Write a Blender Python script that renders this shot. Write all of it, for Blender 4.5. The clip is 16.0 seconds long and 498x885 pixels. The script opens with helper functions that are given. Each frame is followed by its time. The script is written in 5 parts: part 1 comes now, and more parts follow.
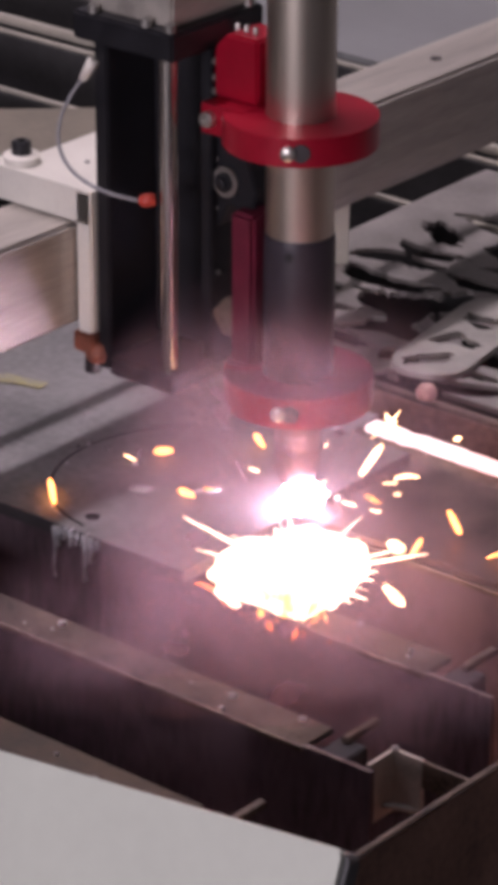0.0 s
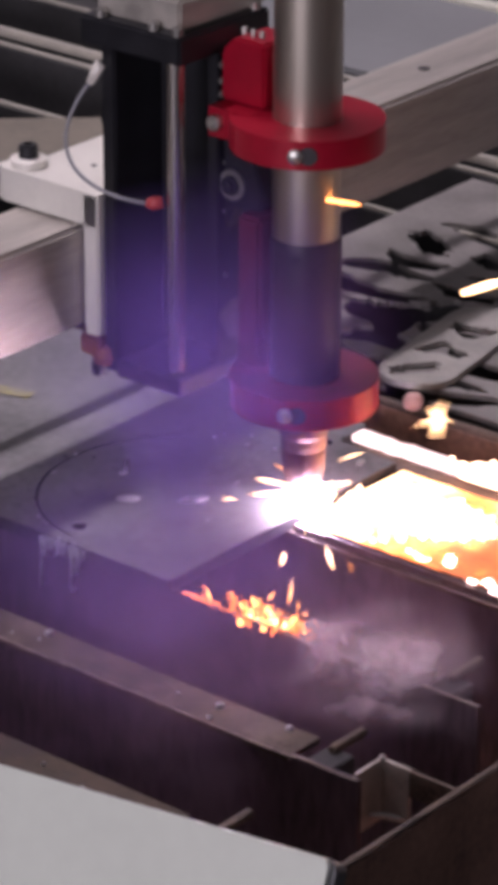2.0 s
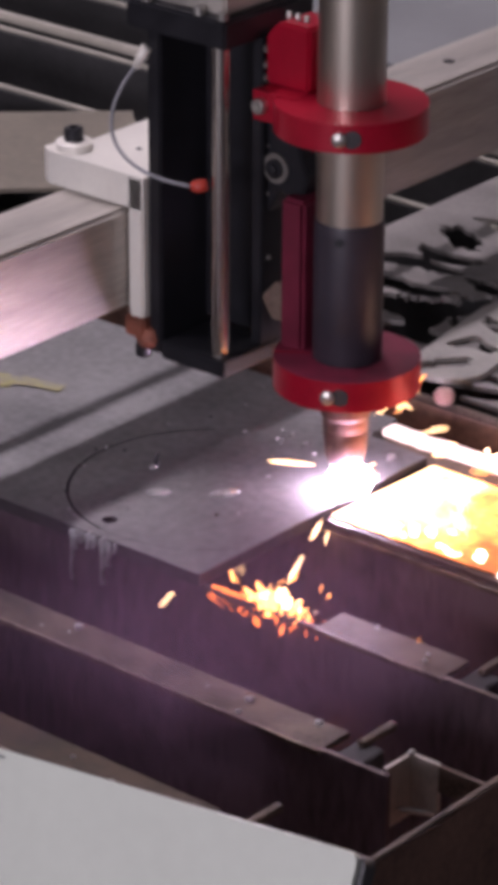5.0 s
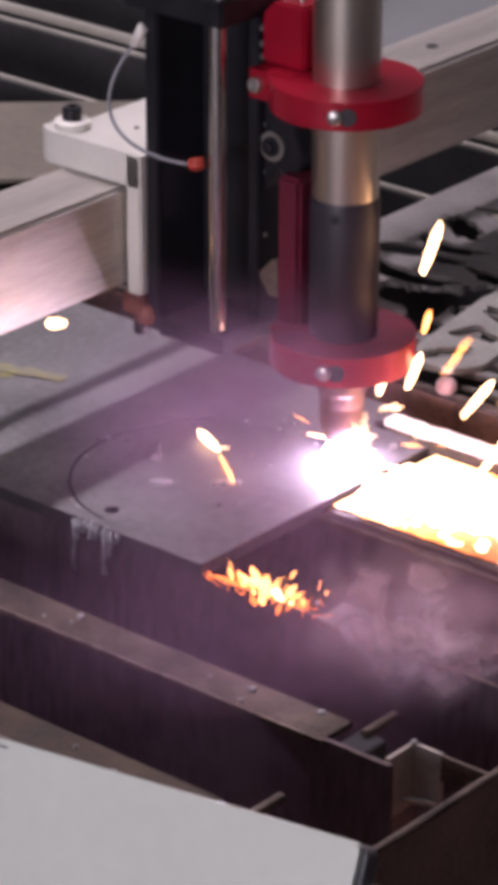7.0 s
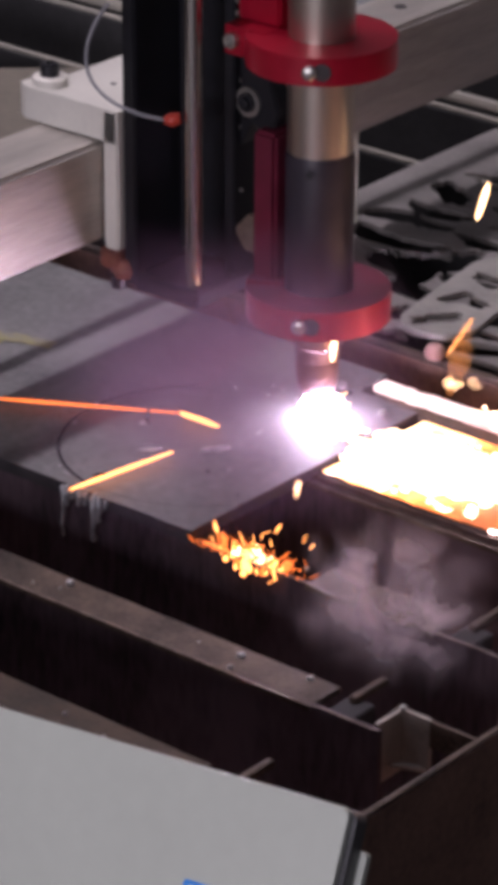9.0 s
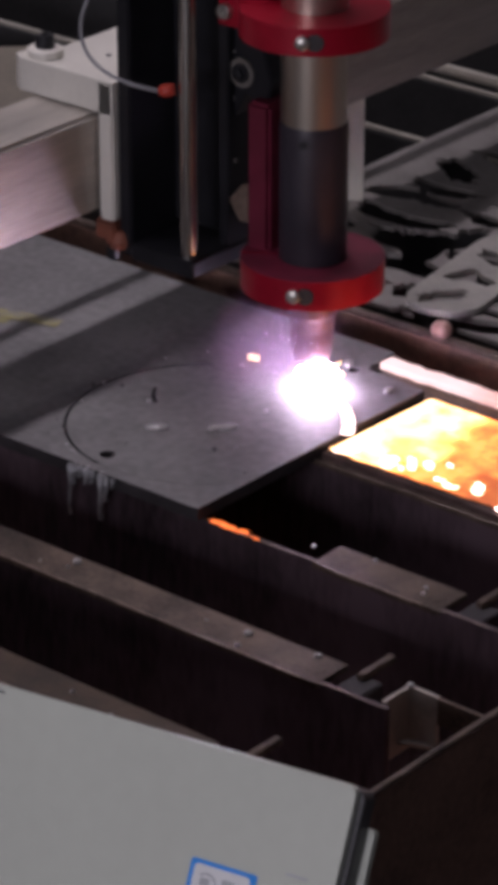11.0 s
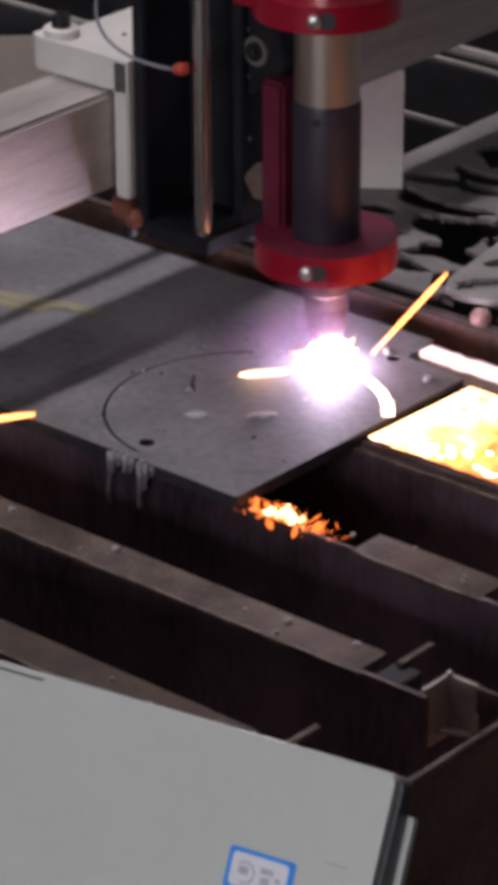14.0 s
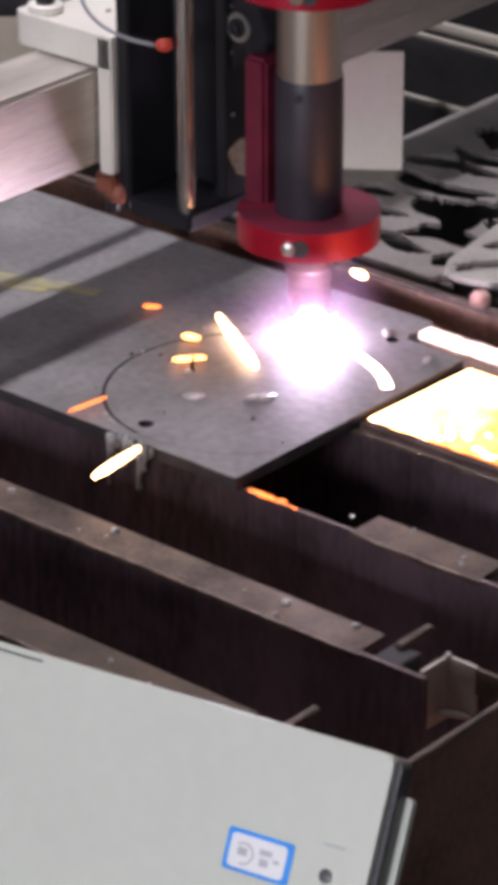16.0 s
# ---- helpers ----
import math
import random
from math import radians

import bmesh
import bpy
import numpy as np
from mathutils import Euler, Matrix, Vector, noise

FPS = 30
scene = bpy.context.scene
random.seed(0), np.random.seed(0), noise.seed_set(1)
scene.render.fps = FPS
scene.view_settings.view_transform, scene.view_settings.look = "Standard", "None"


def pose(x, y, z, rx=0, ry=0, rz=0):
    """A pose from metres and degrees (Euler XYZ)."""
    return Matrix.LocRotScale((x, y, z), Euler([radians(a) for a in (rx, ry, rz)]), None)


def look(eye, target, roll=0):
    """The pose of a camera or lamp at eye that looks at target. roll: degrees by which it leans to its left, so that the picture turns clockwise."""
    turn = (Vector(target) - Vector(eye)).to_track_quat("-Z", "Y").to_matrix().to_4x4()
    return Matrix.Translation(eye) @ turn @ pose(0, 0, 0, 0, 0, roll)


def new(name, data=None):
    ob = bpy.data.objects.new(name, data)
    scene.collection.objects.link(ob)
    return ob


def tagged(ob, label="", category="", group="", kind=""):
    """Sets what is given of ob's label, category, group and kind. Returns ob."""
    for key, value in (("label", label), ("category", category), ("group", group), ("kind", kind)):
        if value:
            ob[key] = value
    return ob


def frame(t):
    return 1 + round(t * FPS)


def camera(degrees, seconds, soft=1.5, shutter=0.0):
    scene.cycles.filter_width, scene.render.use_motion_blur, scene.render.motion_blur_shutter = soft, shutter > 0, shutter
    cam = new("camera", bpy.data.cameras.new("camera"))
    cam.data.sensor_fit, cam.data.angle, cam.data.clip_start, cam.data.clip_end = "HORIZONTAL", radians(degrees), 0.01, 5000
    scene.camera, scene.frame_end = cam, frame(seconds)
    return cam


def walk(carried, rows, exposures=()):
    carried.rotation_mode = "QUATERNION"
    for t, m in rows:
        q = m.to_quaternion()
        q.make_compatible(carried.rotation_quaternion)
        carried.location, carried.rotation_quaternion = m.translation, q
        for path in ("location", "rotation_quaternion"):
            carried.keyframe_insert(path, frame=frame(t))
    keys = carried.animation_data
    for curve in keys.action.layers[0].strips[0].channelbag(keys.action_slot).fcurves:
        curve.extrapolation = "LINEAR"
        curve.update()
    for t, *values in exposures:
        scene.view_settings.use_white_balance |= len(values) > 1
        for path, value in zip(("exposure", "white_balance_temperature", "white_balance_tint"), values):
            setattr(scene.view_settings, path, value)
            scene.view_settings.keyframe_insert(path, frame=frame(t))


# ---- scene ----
cam = camera(8.407, 16.0, soft=8.0, shutter=0.5)
EYE = (1.4105, -1.6197, 1.0717)
AIM = (
    (0.0, 0.0106, 0.0600, 0.0824, 0.25),
    (0.5, 0.0108, 0.0604, 0.0826, 0.16),
    (1.0, 0.0123, 0.0617, 0.0828, 0.21),
    (1.5, 0.0125, 0.0640, 0.0864, 0.17),
    (2.0, 0.0160, 0.0681, 0.0886, 0.28),
    (2.5, 0.0191, 0.0716, 0.0902, 0.34),
    (3.0, 0.0162, 0.0706, 0.0925, 0.24),
    (3.5, 0.0086, 0.0634, 0.0910, 0.23),
    (4.0, 0.0014, 0.0564, 0.0894, 0.42),
    (6.5, -0.0007, 0.0479, 0.0780, 0.09),
    (7.0, 0.0013, 0.0497, 0.0781, 0.19),
    (7.5, 0.0039, 0.0508, 0.0763, 0.20),
    (8.0, 0.0047, 0.0443, 0.0644, 0.13),
    (8.5, 0.0103, 0.0453, 0.0582, 0.15),
    (9.0, 0.0139, 0.0472, 0.0564, 0.23),
    (11.5, 0.0128, 0.0357, 0.0392, -0.09),
    (12.0, 0.0075, 0.0301, 0.0374, -0.16),
    (12.5, 0.0019, 0.0243, 0.0358, -0.13),
    (13.0, -0.0002, 0.0223, 0.0355, -0.49),
    (13.5, -0.0006, 0.0220, 0.0355, -0.25),
    (14.0, -0.0043, 0.0183, 0.0347, -0.29),
    (14.5, -0.0064, 0.0151, 0.0325, -0.33),
    (15.0, -0.0061, 0.0123, 0.0278, -0.33),
    (15.5, -0.0049, 0.0107, 0.0237, -0.34),
    (16.0, -0.0002, 0.0143, 0.0229, -0.23),
)
TORCH = (
    (0.0, -0.0058, 0.1412),
    (0.5, -0.0056, 0.1479),
    (1.0, -0.0052, 0.1538),
    (1.5, -0.0044, 0.1577),
    (2.0, -0.0037, 0.1613),
    (2.5, -0.0028, 0.1659),
    (3.0, -0.0013, 0.1682),
    (3.5, -0.0030, 0.1728),
    (4.0, -0.0052, 0.1745),
    (6.5, -0.0256, 0.2008),
    (7.0, -0.0310, 0.2018),
    (7.5, -0.0367, 0.2069),
    (8.0, -0.0404, 0.2073),
    (8.5, -0.0464, 0.2107),
    (9.0, -0.0528, 0.2132),
    (11.5, -0.0752, 0.2215),
    (12.0, -0.0815, 0.2230),
    (12.5, -0.0850, 0.2220),
    (13.0, -0.0884, 0.2277),
    (13.5, -0.0933, 0.2244),
    (14.0, -0.0980, 0.2235),
    (14.5, -0.1029, 0.2243),
    (15.0, -0.1086, 0.2259),
    (15.5, -0.1119, 0.2256),
    (16.0, -0.1153, 0.2242),
)

walk(cam, [(t, look(EYE, (x, y, z), roll)) for t, x, y, z, roll in AIM],
     exposures=((0.0, 0.35, 6750, 35), (0.5, 0.15, 6550, 32), (1.0, 0.3, 6450, 31), (1.5, 0.33, 6550, 33), (4.0, 0.33, 6500, 32), (7.0, 0.42, 6500, 33),
                (8.6, 0.3, 6500, 32), (9.0, 0.0, 6450, 31), (11.5, -0.5, 6500, 28), (12.2, -0.42, 6500, 27), (13.0, -0.3, 6500, 26), (14.6, 0.18, 6450, 23), (15.5, 0.8, 6500, 22), (16.0, 0.7, 6500, 22)))

# ---- light ----
world = bpy.data.worlds.new("workshop_air")
scene.world = world
world.use_nodes = True
world.node_tree.nodes["Background"].inputs[0].default_value = (0.8, 0.85, 1.0, 1)
world.node_tree.nodes["Background"].inputs[1].default_value = 0.02
CEILING = 3.2
FLOOR = -0.85


def added_tube_light(x, y, watts, length=2.4, width=0.16):
    lamp = bpy.data.lights.new("tube", "AREA")
    lamp.shape, lamp.size, lamp.size_y, lamp.energy = "RECTANGLE", width, length, watts
    lamp.color = (0.97, 0.98, 1.0)
    ob = new("added_tube_light", lamp)
    ob.matrix_basis = pose(x, y, CEILING - 0.13)
    return ob


# lamps added out of view: the first as key, two as fill
for lx, ly, lw in ((-1.15, 0.3, 54), (-3.6, 1.8, 12), (-0.9, 4.2, 12)):
    added_tube_light(lx, ly, lw)

# low fill lamp in an added, unseen south window; it brightens the console
ADDED_WINDOW = (0.1, 1.9, 0.25, 1.75)
front_fill = bpy.data.lights.new("window_fill", "AREA")
front_fill.shape, front_fill.size, front_fill.size_y, front_fill.energy = "RECTANGLE", ADDED_WINDOW[1] - ADDED_WINDOW[0], ADDED_WINDOW[3] - ADDED_WINDOW[2], 108
front_fill.color = (0.93, 0.97, 1.0)
new("window_fill_light", front_fill).matrix_basis = look(((ADDED_WINDOW[0] + ADDED_WINDOW[1]) / 2, -4.97, (ADDED_WINDOW[2] + ADDED_WINDOW[3]) / 2), (0.3, 0, 0.2))


# ---- materials ----
def mat(name, color, rough=0.5, metal=0.0, var=0.25, scale=30.0, bump=0.15, second=None, stretch=(1, 1, 1), rough_var=0.15, emit=None):
    """A surface with broad stains, fine grain and relief at real size."""
    m = bpy.data.materials.new(name)
    m.use_nodes = True
    nt = m.node_tree
    n, l = nt.nodes, nt.links
    b = n["Principled BSDF"]
    tc = n.new("ShaderNodeTexCoord")
    mp = n.new("ShaderNodeMapping")
    mp.inputs["Scale"].default_value = stretch
    l.new(tc.outputs["Object"], mp.inputs[0])
    big, fine = n.new("ShaderNodeTexNoise"), n.new("ShaderNodeTexNoise")
    big.inputs["Scale"].default_value, big.inputs["Detail"].default_value = scale, 5
    fine.inputs["Scale"].default_value, fine.inputs["Detail"].default_value = scale * 14, 4
    for q in (big, fine):
        l.new(mp.outputs[0], q.inputs["Vector"])
    add = n.new("ShaderNodeMix")
    add.data_type = "FLOAT"
    add.inputs[0].default_value = 0.35
    l.new(big.outputs[0], add.inputs[2])
    l.new(fine.outputs[0], add.inputs[3])
    ramp = n.new("ShaderNodeValToRGB")
    c2 = second or tuple(c * (1 - var) for c in color)
    ramp.color_ramp.elements[0].position, ramp.color_ramp.elements[1].position = 0.36, 0.62
    ramp.color_ramp.elements[0].color = (*c2, 1)
    ramp.color_ramp.elements[1].color = (*(min(1, c * (1 + var * 0.4)) for c in color), 1)
    l.new(add.outputs[0], ramp.inputs[0])
    l.new(ramp.outputs[0], b.inputs["Base Color"])
    rr = n.new("ShaderNodeMapRange")
    rr.inputs["To Min"].default_value = max(0.03, rough - rough_var)
    rr.inputs["To Max"].default_value = min(1, rough + rough_var)
    l.new(add.outputs[0], rr.inputs[0])
    l.new(rr.outputs[0], b.inputs["Roughness"])
    b.inputs["Metallic"].default_value = metal
    if bump:
        bp = n.new("ShaderNodeBump")
        bp.inputs["Strength"].default_value, bp.inputs["Distance"].default_value = bump, 0.002
        l.new(add.outputs[0], bp.inputs["Height"])
        l.new(bp.outputs[0], b.inputs["Normal"])
    if emit:
        b.inputs["Emission Color"].default_value, b.inputs["Emission Strength"].default_value = (*emit[0], 1), emit[1]
    return m


def glow(name, color, strength):
    m = bpy.data.materials.new(name)
    m.use_nodes = True
    b = m.node_tree.nodes["Principled BSDF"]
    b.inputs["Base Color"].default_value = (0.05, 0.03, 0.02, 1)
    b.inputs["Emission Color"].default_value, b.inputs["Emission Strength"].default_value = (*color, 1), strength
    return m


def hot(name, stops, strength, scale=22.0, axis_len=0.28):
    """Hot steel: its heat falls along x from its end, broken up by crust."""
    m = bpy.data.materials.new(name)
    m.use_nodes = True
    nt = m.node_tree
    n, l = nt.nodes, nt.links
    b = n["Principled BSDF"]
    tc, sep, nz = n.new("ShaderNodeTexCoord"), n.new("ShaderNodeSeparateXYZ"), n.new("ShaderNodeTexNoise")
    l.new(tc.outputs["Object"], sep.inputs[0])
    l.new(tc.outputs["Object"], nz.inputs["Vector"])
    nz.inputs["Scale"].default_value, nz.inputs["Detail"].default_value = scale, 6
    heat, mix = n.new("ShaderNodeMath"), n.new("ShaderNodeMath")
    heat.operation, mix.operation = "MULTIPLY_ADD", "MULTIPLY_ADD"
    heat.inputs[1].default_value, heat.inputs[2].default_value = -1 / axis_len, 0.75
    l.new(sep.outputs[0], heat.inputs[0])
    mix.inputs[1].default_value = 1.1
    l.new(nz.outputs[0], mix.inputs[0])
    l.new(heat.outputs[0], mix.inputs[2])
    ramp = n.new("ShaderNodeValToRGB")
    el = ramp.color_ramp.elements
    for i, (p, c) in enumerate(stops):
        e = el[i] if i < 2 else el.new(p)
        e.position, e.color = p, (*c, 1)
    half = n.new("ShaderNodeMath")
    half.operation = "MULTIPLY"
    half.inputs[1].default_value = 0.6
    l.new(mix.outputs[0], half.inputs[0])
    l.new(half.outputs[0], ramp.inputs[0])
    b.inputs["Base Color"].default_value, b.inputs["Roughness"].default_value = (0.12, 0.08, 0.06, 1), 0.7
    l.new(ramp.outputs[0], b.inputs["Emission Color"])
    b.inputs["Emission Strength"].default_value = strength
    return m


M = {
    "plate": mat("mill_scale_steel", (0.205, 0.198, 0.202), 0.64, 0.08, 0.45, 9, 0.15),
    # flange rust with the console's shade put into its colour
    "shaded_rust": mat("shaded_rust", (0.075, 0.048, 0.032), 0.65, 0.2, 0.6, 26, 0.8),
    "edge": mat("dark_cut_edge", (0.05, 0.045, 0.05), 0.6, 0.3, 0.4, 40, 0.3),
    "slat": mat("scorched_steel", (0.115, 0.078, 0.095), 0.48, 0.3, 0.8, 11, 0.4, stretch=(1, 1, 0.3)),
    "flange": mat("rusty_steel", (0.140, 0.098, 0.078), 0.55, 0.3, 0.75, 26, 0.8),
    "tray": mat("rusted_sheet", (0.29, 0.165, 0.125), 0.6, 0.2, 0.5, 12, 0.25),
    "bright": mat("bare_steel", (0.5, 0.48, 0.45), 0.35, 0.9, 0.3, 30, 0.1),
    "tabsteel": mat("tab_steel", (0.55, 0.49, 0.44), 0.45, 0.5, 0.35, 40, 0.2),
    "drip": mat("grey_drip", (0.36, 0.36, 0.38), 0.35, 0.5, 0.5, 90, 0.4),
    "crust": mat("burnt_crust", (0.34, 0.26, 0.22), 0.45, 0.5, 0.7, 60, 0.4),
    "slag": mat("slag", (0.55, 0.53, 0.54), 0.35, 0.5, 0.4, 120, 0.5),
    "beam": mat("brushed_aluminium", (0.44, 0.405, 0.365), 0.46, 0.5, 0.3, 8, 0.05, stretch=(6, 0.4, 6)),
    "white": mat("cream_aluminium", (0.72, 0.69, 0.63), 0.45, 0.15, 0.08, 20, 0.05),
    "black": mat("black_anodised", (0.013, 0.013, 0.017), 0.42, 0.2, 0.3, 40, 0.05),
    "rod": mat("polished_steel_rod", (0.62, 0.58, 0.54), 0.24, 1.0, 0.06, 20, 0.0, stretch=(1, 1, 0.05), rough_var=0.05),
    "tube": mat("turned_steel_tube", (0.58, 0.52, 0.45), 0.38, 1.0, 0.06, 12, 0.0, stretch=(1, 1, 0.05), rough_var=0.04),
    "sleeve": mat("dark_sleeve", (0.035, 0.029, 0.040), 0.45, 0.2, 0.25, 30, 0.06),
    "bar": mat("dark_red_bar", (0.14, 0.010, 0.030), 0.5, 0.2, 0.3, 40, 0.05),
    "dusty": mat("dusty_red", (0.22, 0.018, 0.05), 0.55, 0.2, 0.45, 40, 0.15),
    "red": mat("red_anodised", (0.38, 0.006, 0.024), 0.34, 0.3, 0.2, 30, 0.05),
    "copper": mat("sooty_copper_nozzle", (0.20, 0.115, 0.115), 0.5, 0.7, 0.45, 50, 0.15),
    "rust": mat("heat_browned_steel", (0.24, 0.075, 0.045), 0.6, 0.2, 0.6, 60, 0.4),
    "orange": mat("orange_end", (0.48, 0.05, 0.03), 0.5, 0, 0.1, 60, 0.03),
    "cable": mat("grey_sleeving", (0.24, 0.24, 0.26), 0.45, 0, 0.15, 200, 0.1),
    "case": mat("grey_painted_case", (0.525, 0.555, 0.495), 0.42, 0.0, 0.05, 6, 0.02),
    "case_side": mat("dark_grey_trim", (0.08, 0.08, 0.085), 0.4, 0, 0.2, 40, 0.03),
    "paper": mat("white_board", (0.60, 0.59, 0.50), 0.7, 0, 0.06, 14, 0.03),
    "scrap": mat("scrap_sheet", (0.27, 0.25, 0.24), 0.5, 0.35, 0.35, 16, 0.12),
    "part": mat("pale_cut_part", (0.42, 0.40, 0.37), 0.5, 0.3, 0.25, 22, 0.1),
    "slab": mat("grey_sheet", (0.24, 0.245, 0.25), 0.5, 0.2, 0.12, 5, 0.05),
    "pale": mat("pale_rail", (0.50, 0.47, 0.41), 0.4, 0.4, 0.25, 14, 0.1),
    "tan": mat("tan_dusty_sheet", (0.19, 0.165, 0.13), 0.6, 0.1, 0.3, 7, 0.1),
    "rail": mat("dark_rail", (0.07, 0.068, 0.07), 0.5, 0.4, 0.3, 14, 0.1),
    "concrete": mat("oily_concrete", (0.05, 0.048, 0.048), 0.7, 0, 0.4, 3, 0.2),
    "wall": mat("workshop_paint", (0.35, 0.36, 0.37), 0.8, 0, 0.12, 1.5, 0.05),
    "sticker": mat("blue_sticker", (0.03, 0.30, 0.85), 0.3, 0, 0.1, 40, 0.0),
    "label": mat("white_label", (0.75, 0.76, 0.78), 0.4, 0, 0.04, 40, 0.0),
    "pink": mat("dull_copper", (0.55, 0.33, 0.3), 0.5, 0.3, 0.2, 60, 0.1),
    "ink": mat("grey_ink", (0.45, 0.47, 0.5), 0.5, 0, 0.1, 40, 0.0),
    "yellow": mat("yellow_paint_marker", (0.33, 0.29, 0.12), 0.6, 0, 0.4, 70, 0.1, second=(0.24, 0.23, 0.22)),
    "lampglass": glow("lamp_diffuser", (1.0, 0.97, 0.93), 6.0),
    "arc": glow("plasma_arc", (0.90, 0.80, 1.0), 120.0),
    "flare": glow("white_hot_metal", (1.0, 0.66, 0.40), 7.0),
    "kerf": glow("white_hot_kerf", (1.0, 0.74, 0.62), 7.0),
    "spark": glow("spark", (1.0, 0.36, 0.08), 6.0),
    "sparkhot": glow("white_spark", (1.0, 0.62, 0.28), 9.0),
    "ember": glow("ember", (1.0, 0.2, 0.03), 2.2),
    "offcut": hot("molten_steel", ((0.05, (0.03, 0.004, 0.001)), (0.36, (0.16, 0.035, 0.006)), (0.5, (0.5, 0.13, 0.022)), (0.62, (1.0, 0.36, 0.08)), (0.76, (1.0, 0.62, 0.28))), 6.5, 34.0, 0.19),
    "burnt": mat("burnt_offcut_steel", (0.13, 0.085, 0.08), 0.5, 0.4, 0.6, 24, 0.4),
    "strip": hot("hot_strip", ((0.05, (0.12, 0.03, 0.02)), (0.35, (0.75, 0.35, 0.28)), (0.7, (1.0, 0.8, 0.75))), 1.6),
}


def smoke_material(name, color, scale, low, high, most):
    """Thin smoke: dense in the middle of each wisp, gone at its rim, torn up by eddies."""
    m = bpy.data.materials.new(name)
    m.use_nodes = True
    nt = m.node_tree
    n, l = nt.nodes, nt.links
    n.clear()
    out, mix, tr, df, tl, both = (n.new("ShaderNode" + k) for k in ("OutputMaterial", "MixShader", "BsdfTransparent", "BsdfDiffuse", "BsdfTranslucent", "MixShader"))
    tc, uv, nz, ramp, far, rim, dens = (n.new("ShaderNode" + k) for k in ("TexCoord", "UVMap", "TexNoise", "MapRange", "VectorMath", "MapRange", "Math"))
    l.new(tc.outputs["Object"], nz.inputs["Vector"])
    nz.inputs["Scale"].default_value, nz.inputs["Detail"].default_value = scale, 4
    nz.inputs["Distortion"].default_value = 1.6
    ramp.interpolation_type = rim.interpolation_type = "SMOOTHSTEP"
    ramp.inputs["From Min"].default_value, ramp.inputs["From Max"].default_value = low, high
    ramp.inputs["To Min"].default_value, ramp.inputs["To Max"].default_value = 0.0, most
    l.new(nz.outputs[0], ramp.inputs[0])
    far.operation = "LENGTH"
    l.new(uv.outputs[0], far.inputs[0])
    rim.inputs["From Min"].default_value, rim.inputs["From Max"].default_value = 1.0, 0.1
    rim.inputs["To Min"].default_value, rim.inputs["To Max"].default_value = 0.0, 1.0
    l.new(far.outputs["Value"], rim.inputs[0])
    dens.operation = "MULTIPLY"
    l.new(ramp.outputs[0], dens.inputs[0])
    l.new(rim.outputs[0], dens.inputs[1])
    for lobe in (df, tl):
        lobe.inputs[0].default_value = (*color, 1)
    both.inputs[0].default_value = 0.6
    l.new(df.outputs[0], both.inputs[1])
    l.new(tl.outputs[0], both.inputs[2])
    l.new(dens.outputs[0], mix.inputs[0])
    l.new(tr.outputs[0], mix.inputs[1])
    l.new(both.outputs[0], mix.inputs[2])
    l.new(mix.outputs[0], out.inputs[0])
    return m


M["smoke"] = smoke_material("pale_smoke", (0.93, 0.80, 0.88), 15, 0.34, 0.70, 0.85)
# haze and veil: thin smoke whose violet colour also stands for lens glare
M["haze"] = smoke_material("violet_smoke_glare", (0.34, 0.22, 0.84), 5, 0.1, 0.8, 0.30)
M["veil"] = smoke_material("purple_smoke_glare", (0.66, 0.42, 0.68), 4, 0.0, 0.7, 0.20)
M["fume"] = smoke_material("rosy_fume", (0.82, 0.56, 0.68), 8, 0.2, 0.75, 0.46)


# ---- mesh helpers ----
def finish(bm, name, material, bevel=0.0, segments=2, smooth=False):
    if bevel:
        edges = [e for e in bm.edges if len(e.link_faces) == 2 and e.calc_face_angle(0) > 0.5]
        bmesh.ops.bevel(bm, geom=edges, offset=bevel, segments=segments, affect="EDGES", clamp_overlap=True)
    bmesh.ops.recalc_face_normals(bm, faces=bm.faces)
    me = bpy.data.meshes.new(name)
    bm.to_mesh(me)
    bm.free()
    me.materials.append(M[material])
    if smooth:
        for p in me.polygons:
            p.use_smooth = True
    return me


def add_box(bm, x0, x1, y0, y1, z0, z1):
    r = bmesh.ops.create_cube(bm, size=1)
    bmesh.ops.transform(bm, verts=r["verts"], matrix=Matrix.Translation(((x0 + x1) / 2, (y0 + y1) / 2, (z0 + z1) / 2)) @ Matrix.Diagonal((x1 - x0, y1 - y0, z1 - z0, 1)))
    return r["verts"]


def add_lathe(bm, profile, segs=48, m=None):
    """A turned body round z from (radius, z) pairs."""
    rings = []
    for r, z in profile:
        rings.append([bm.verts.new((r * math.cos(2 * math.pi * i / segs), r * math.sin(2 * math.pi * i / segs), z)) for i in range(segs)])
    for a, b in zip(rings, rings[1:]):
        for i in range(segs):
            bm.faces.new((a[i], a[(i + 1) % segs], b[(i + 1) % segs], b[i]))
    bm.faces.new(rings[0][::-1])
    bm.faces.new(rings[-1])
    if m:
        bmesh.ops.transform(bm, verts=[v for ring in rings for v in ring], matrix=m)


def add_prism(bm, outline, z0, z1):
    lo = [bm.verts.new((x, y, z0)) for x, y in outline]
    hi = [bm.verts.new((x, y, z1)) for x, y in outline]
    k = len(outline)
    for i in range(k):
        bm.faces.new((lo[i], lo[(i + 1) % k], hi[(i + 1) % k], hi[i]))
    bm.faces.new(lo[::-1])
    bm.faces.new(hi)


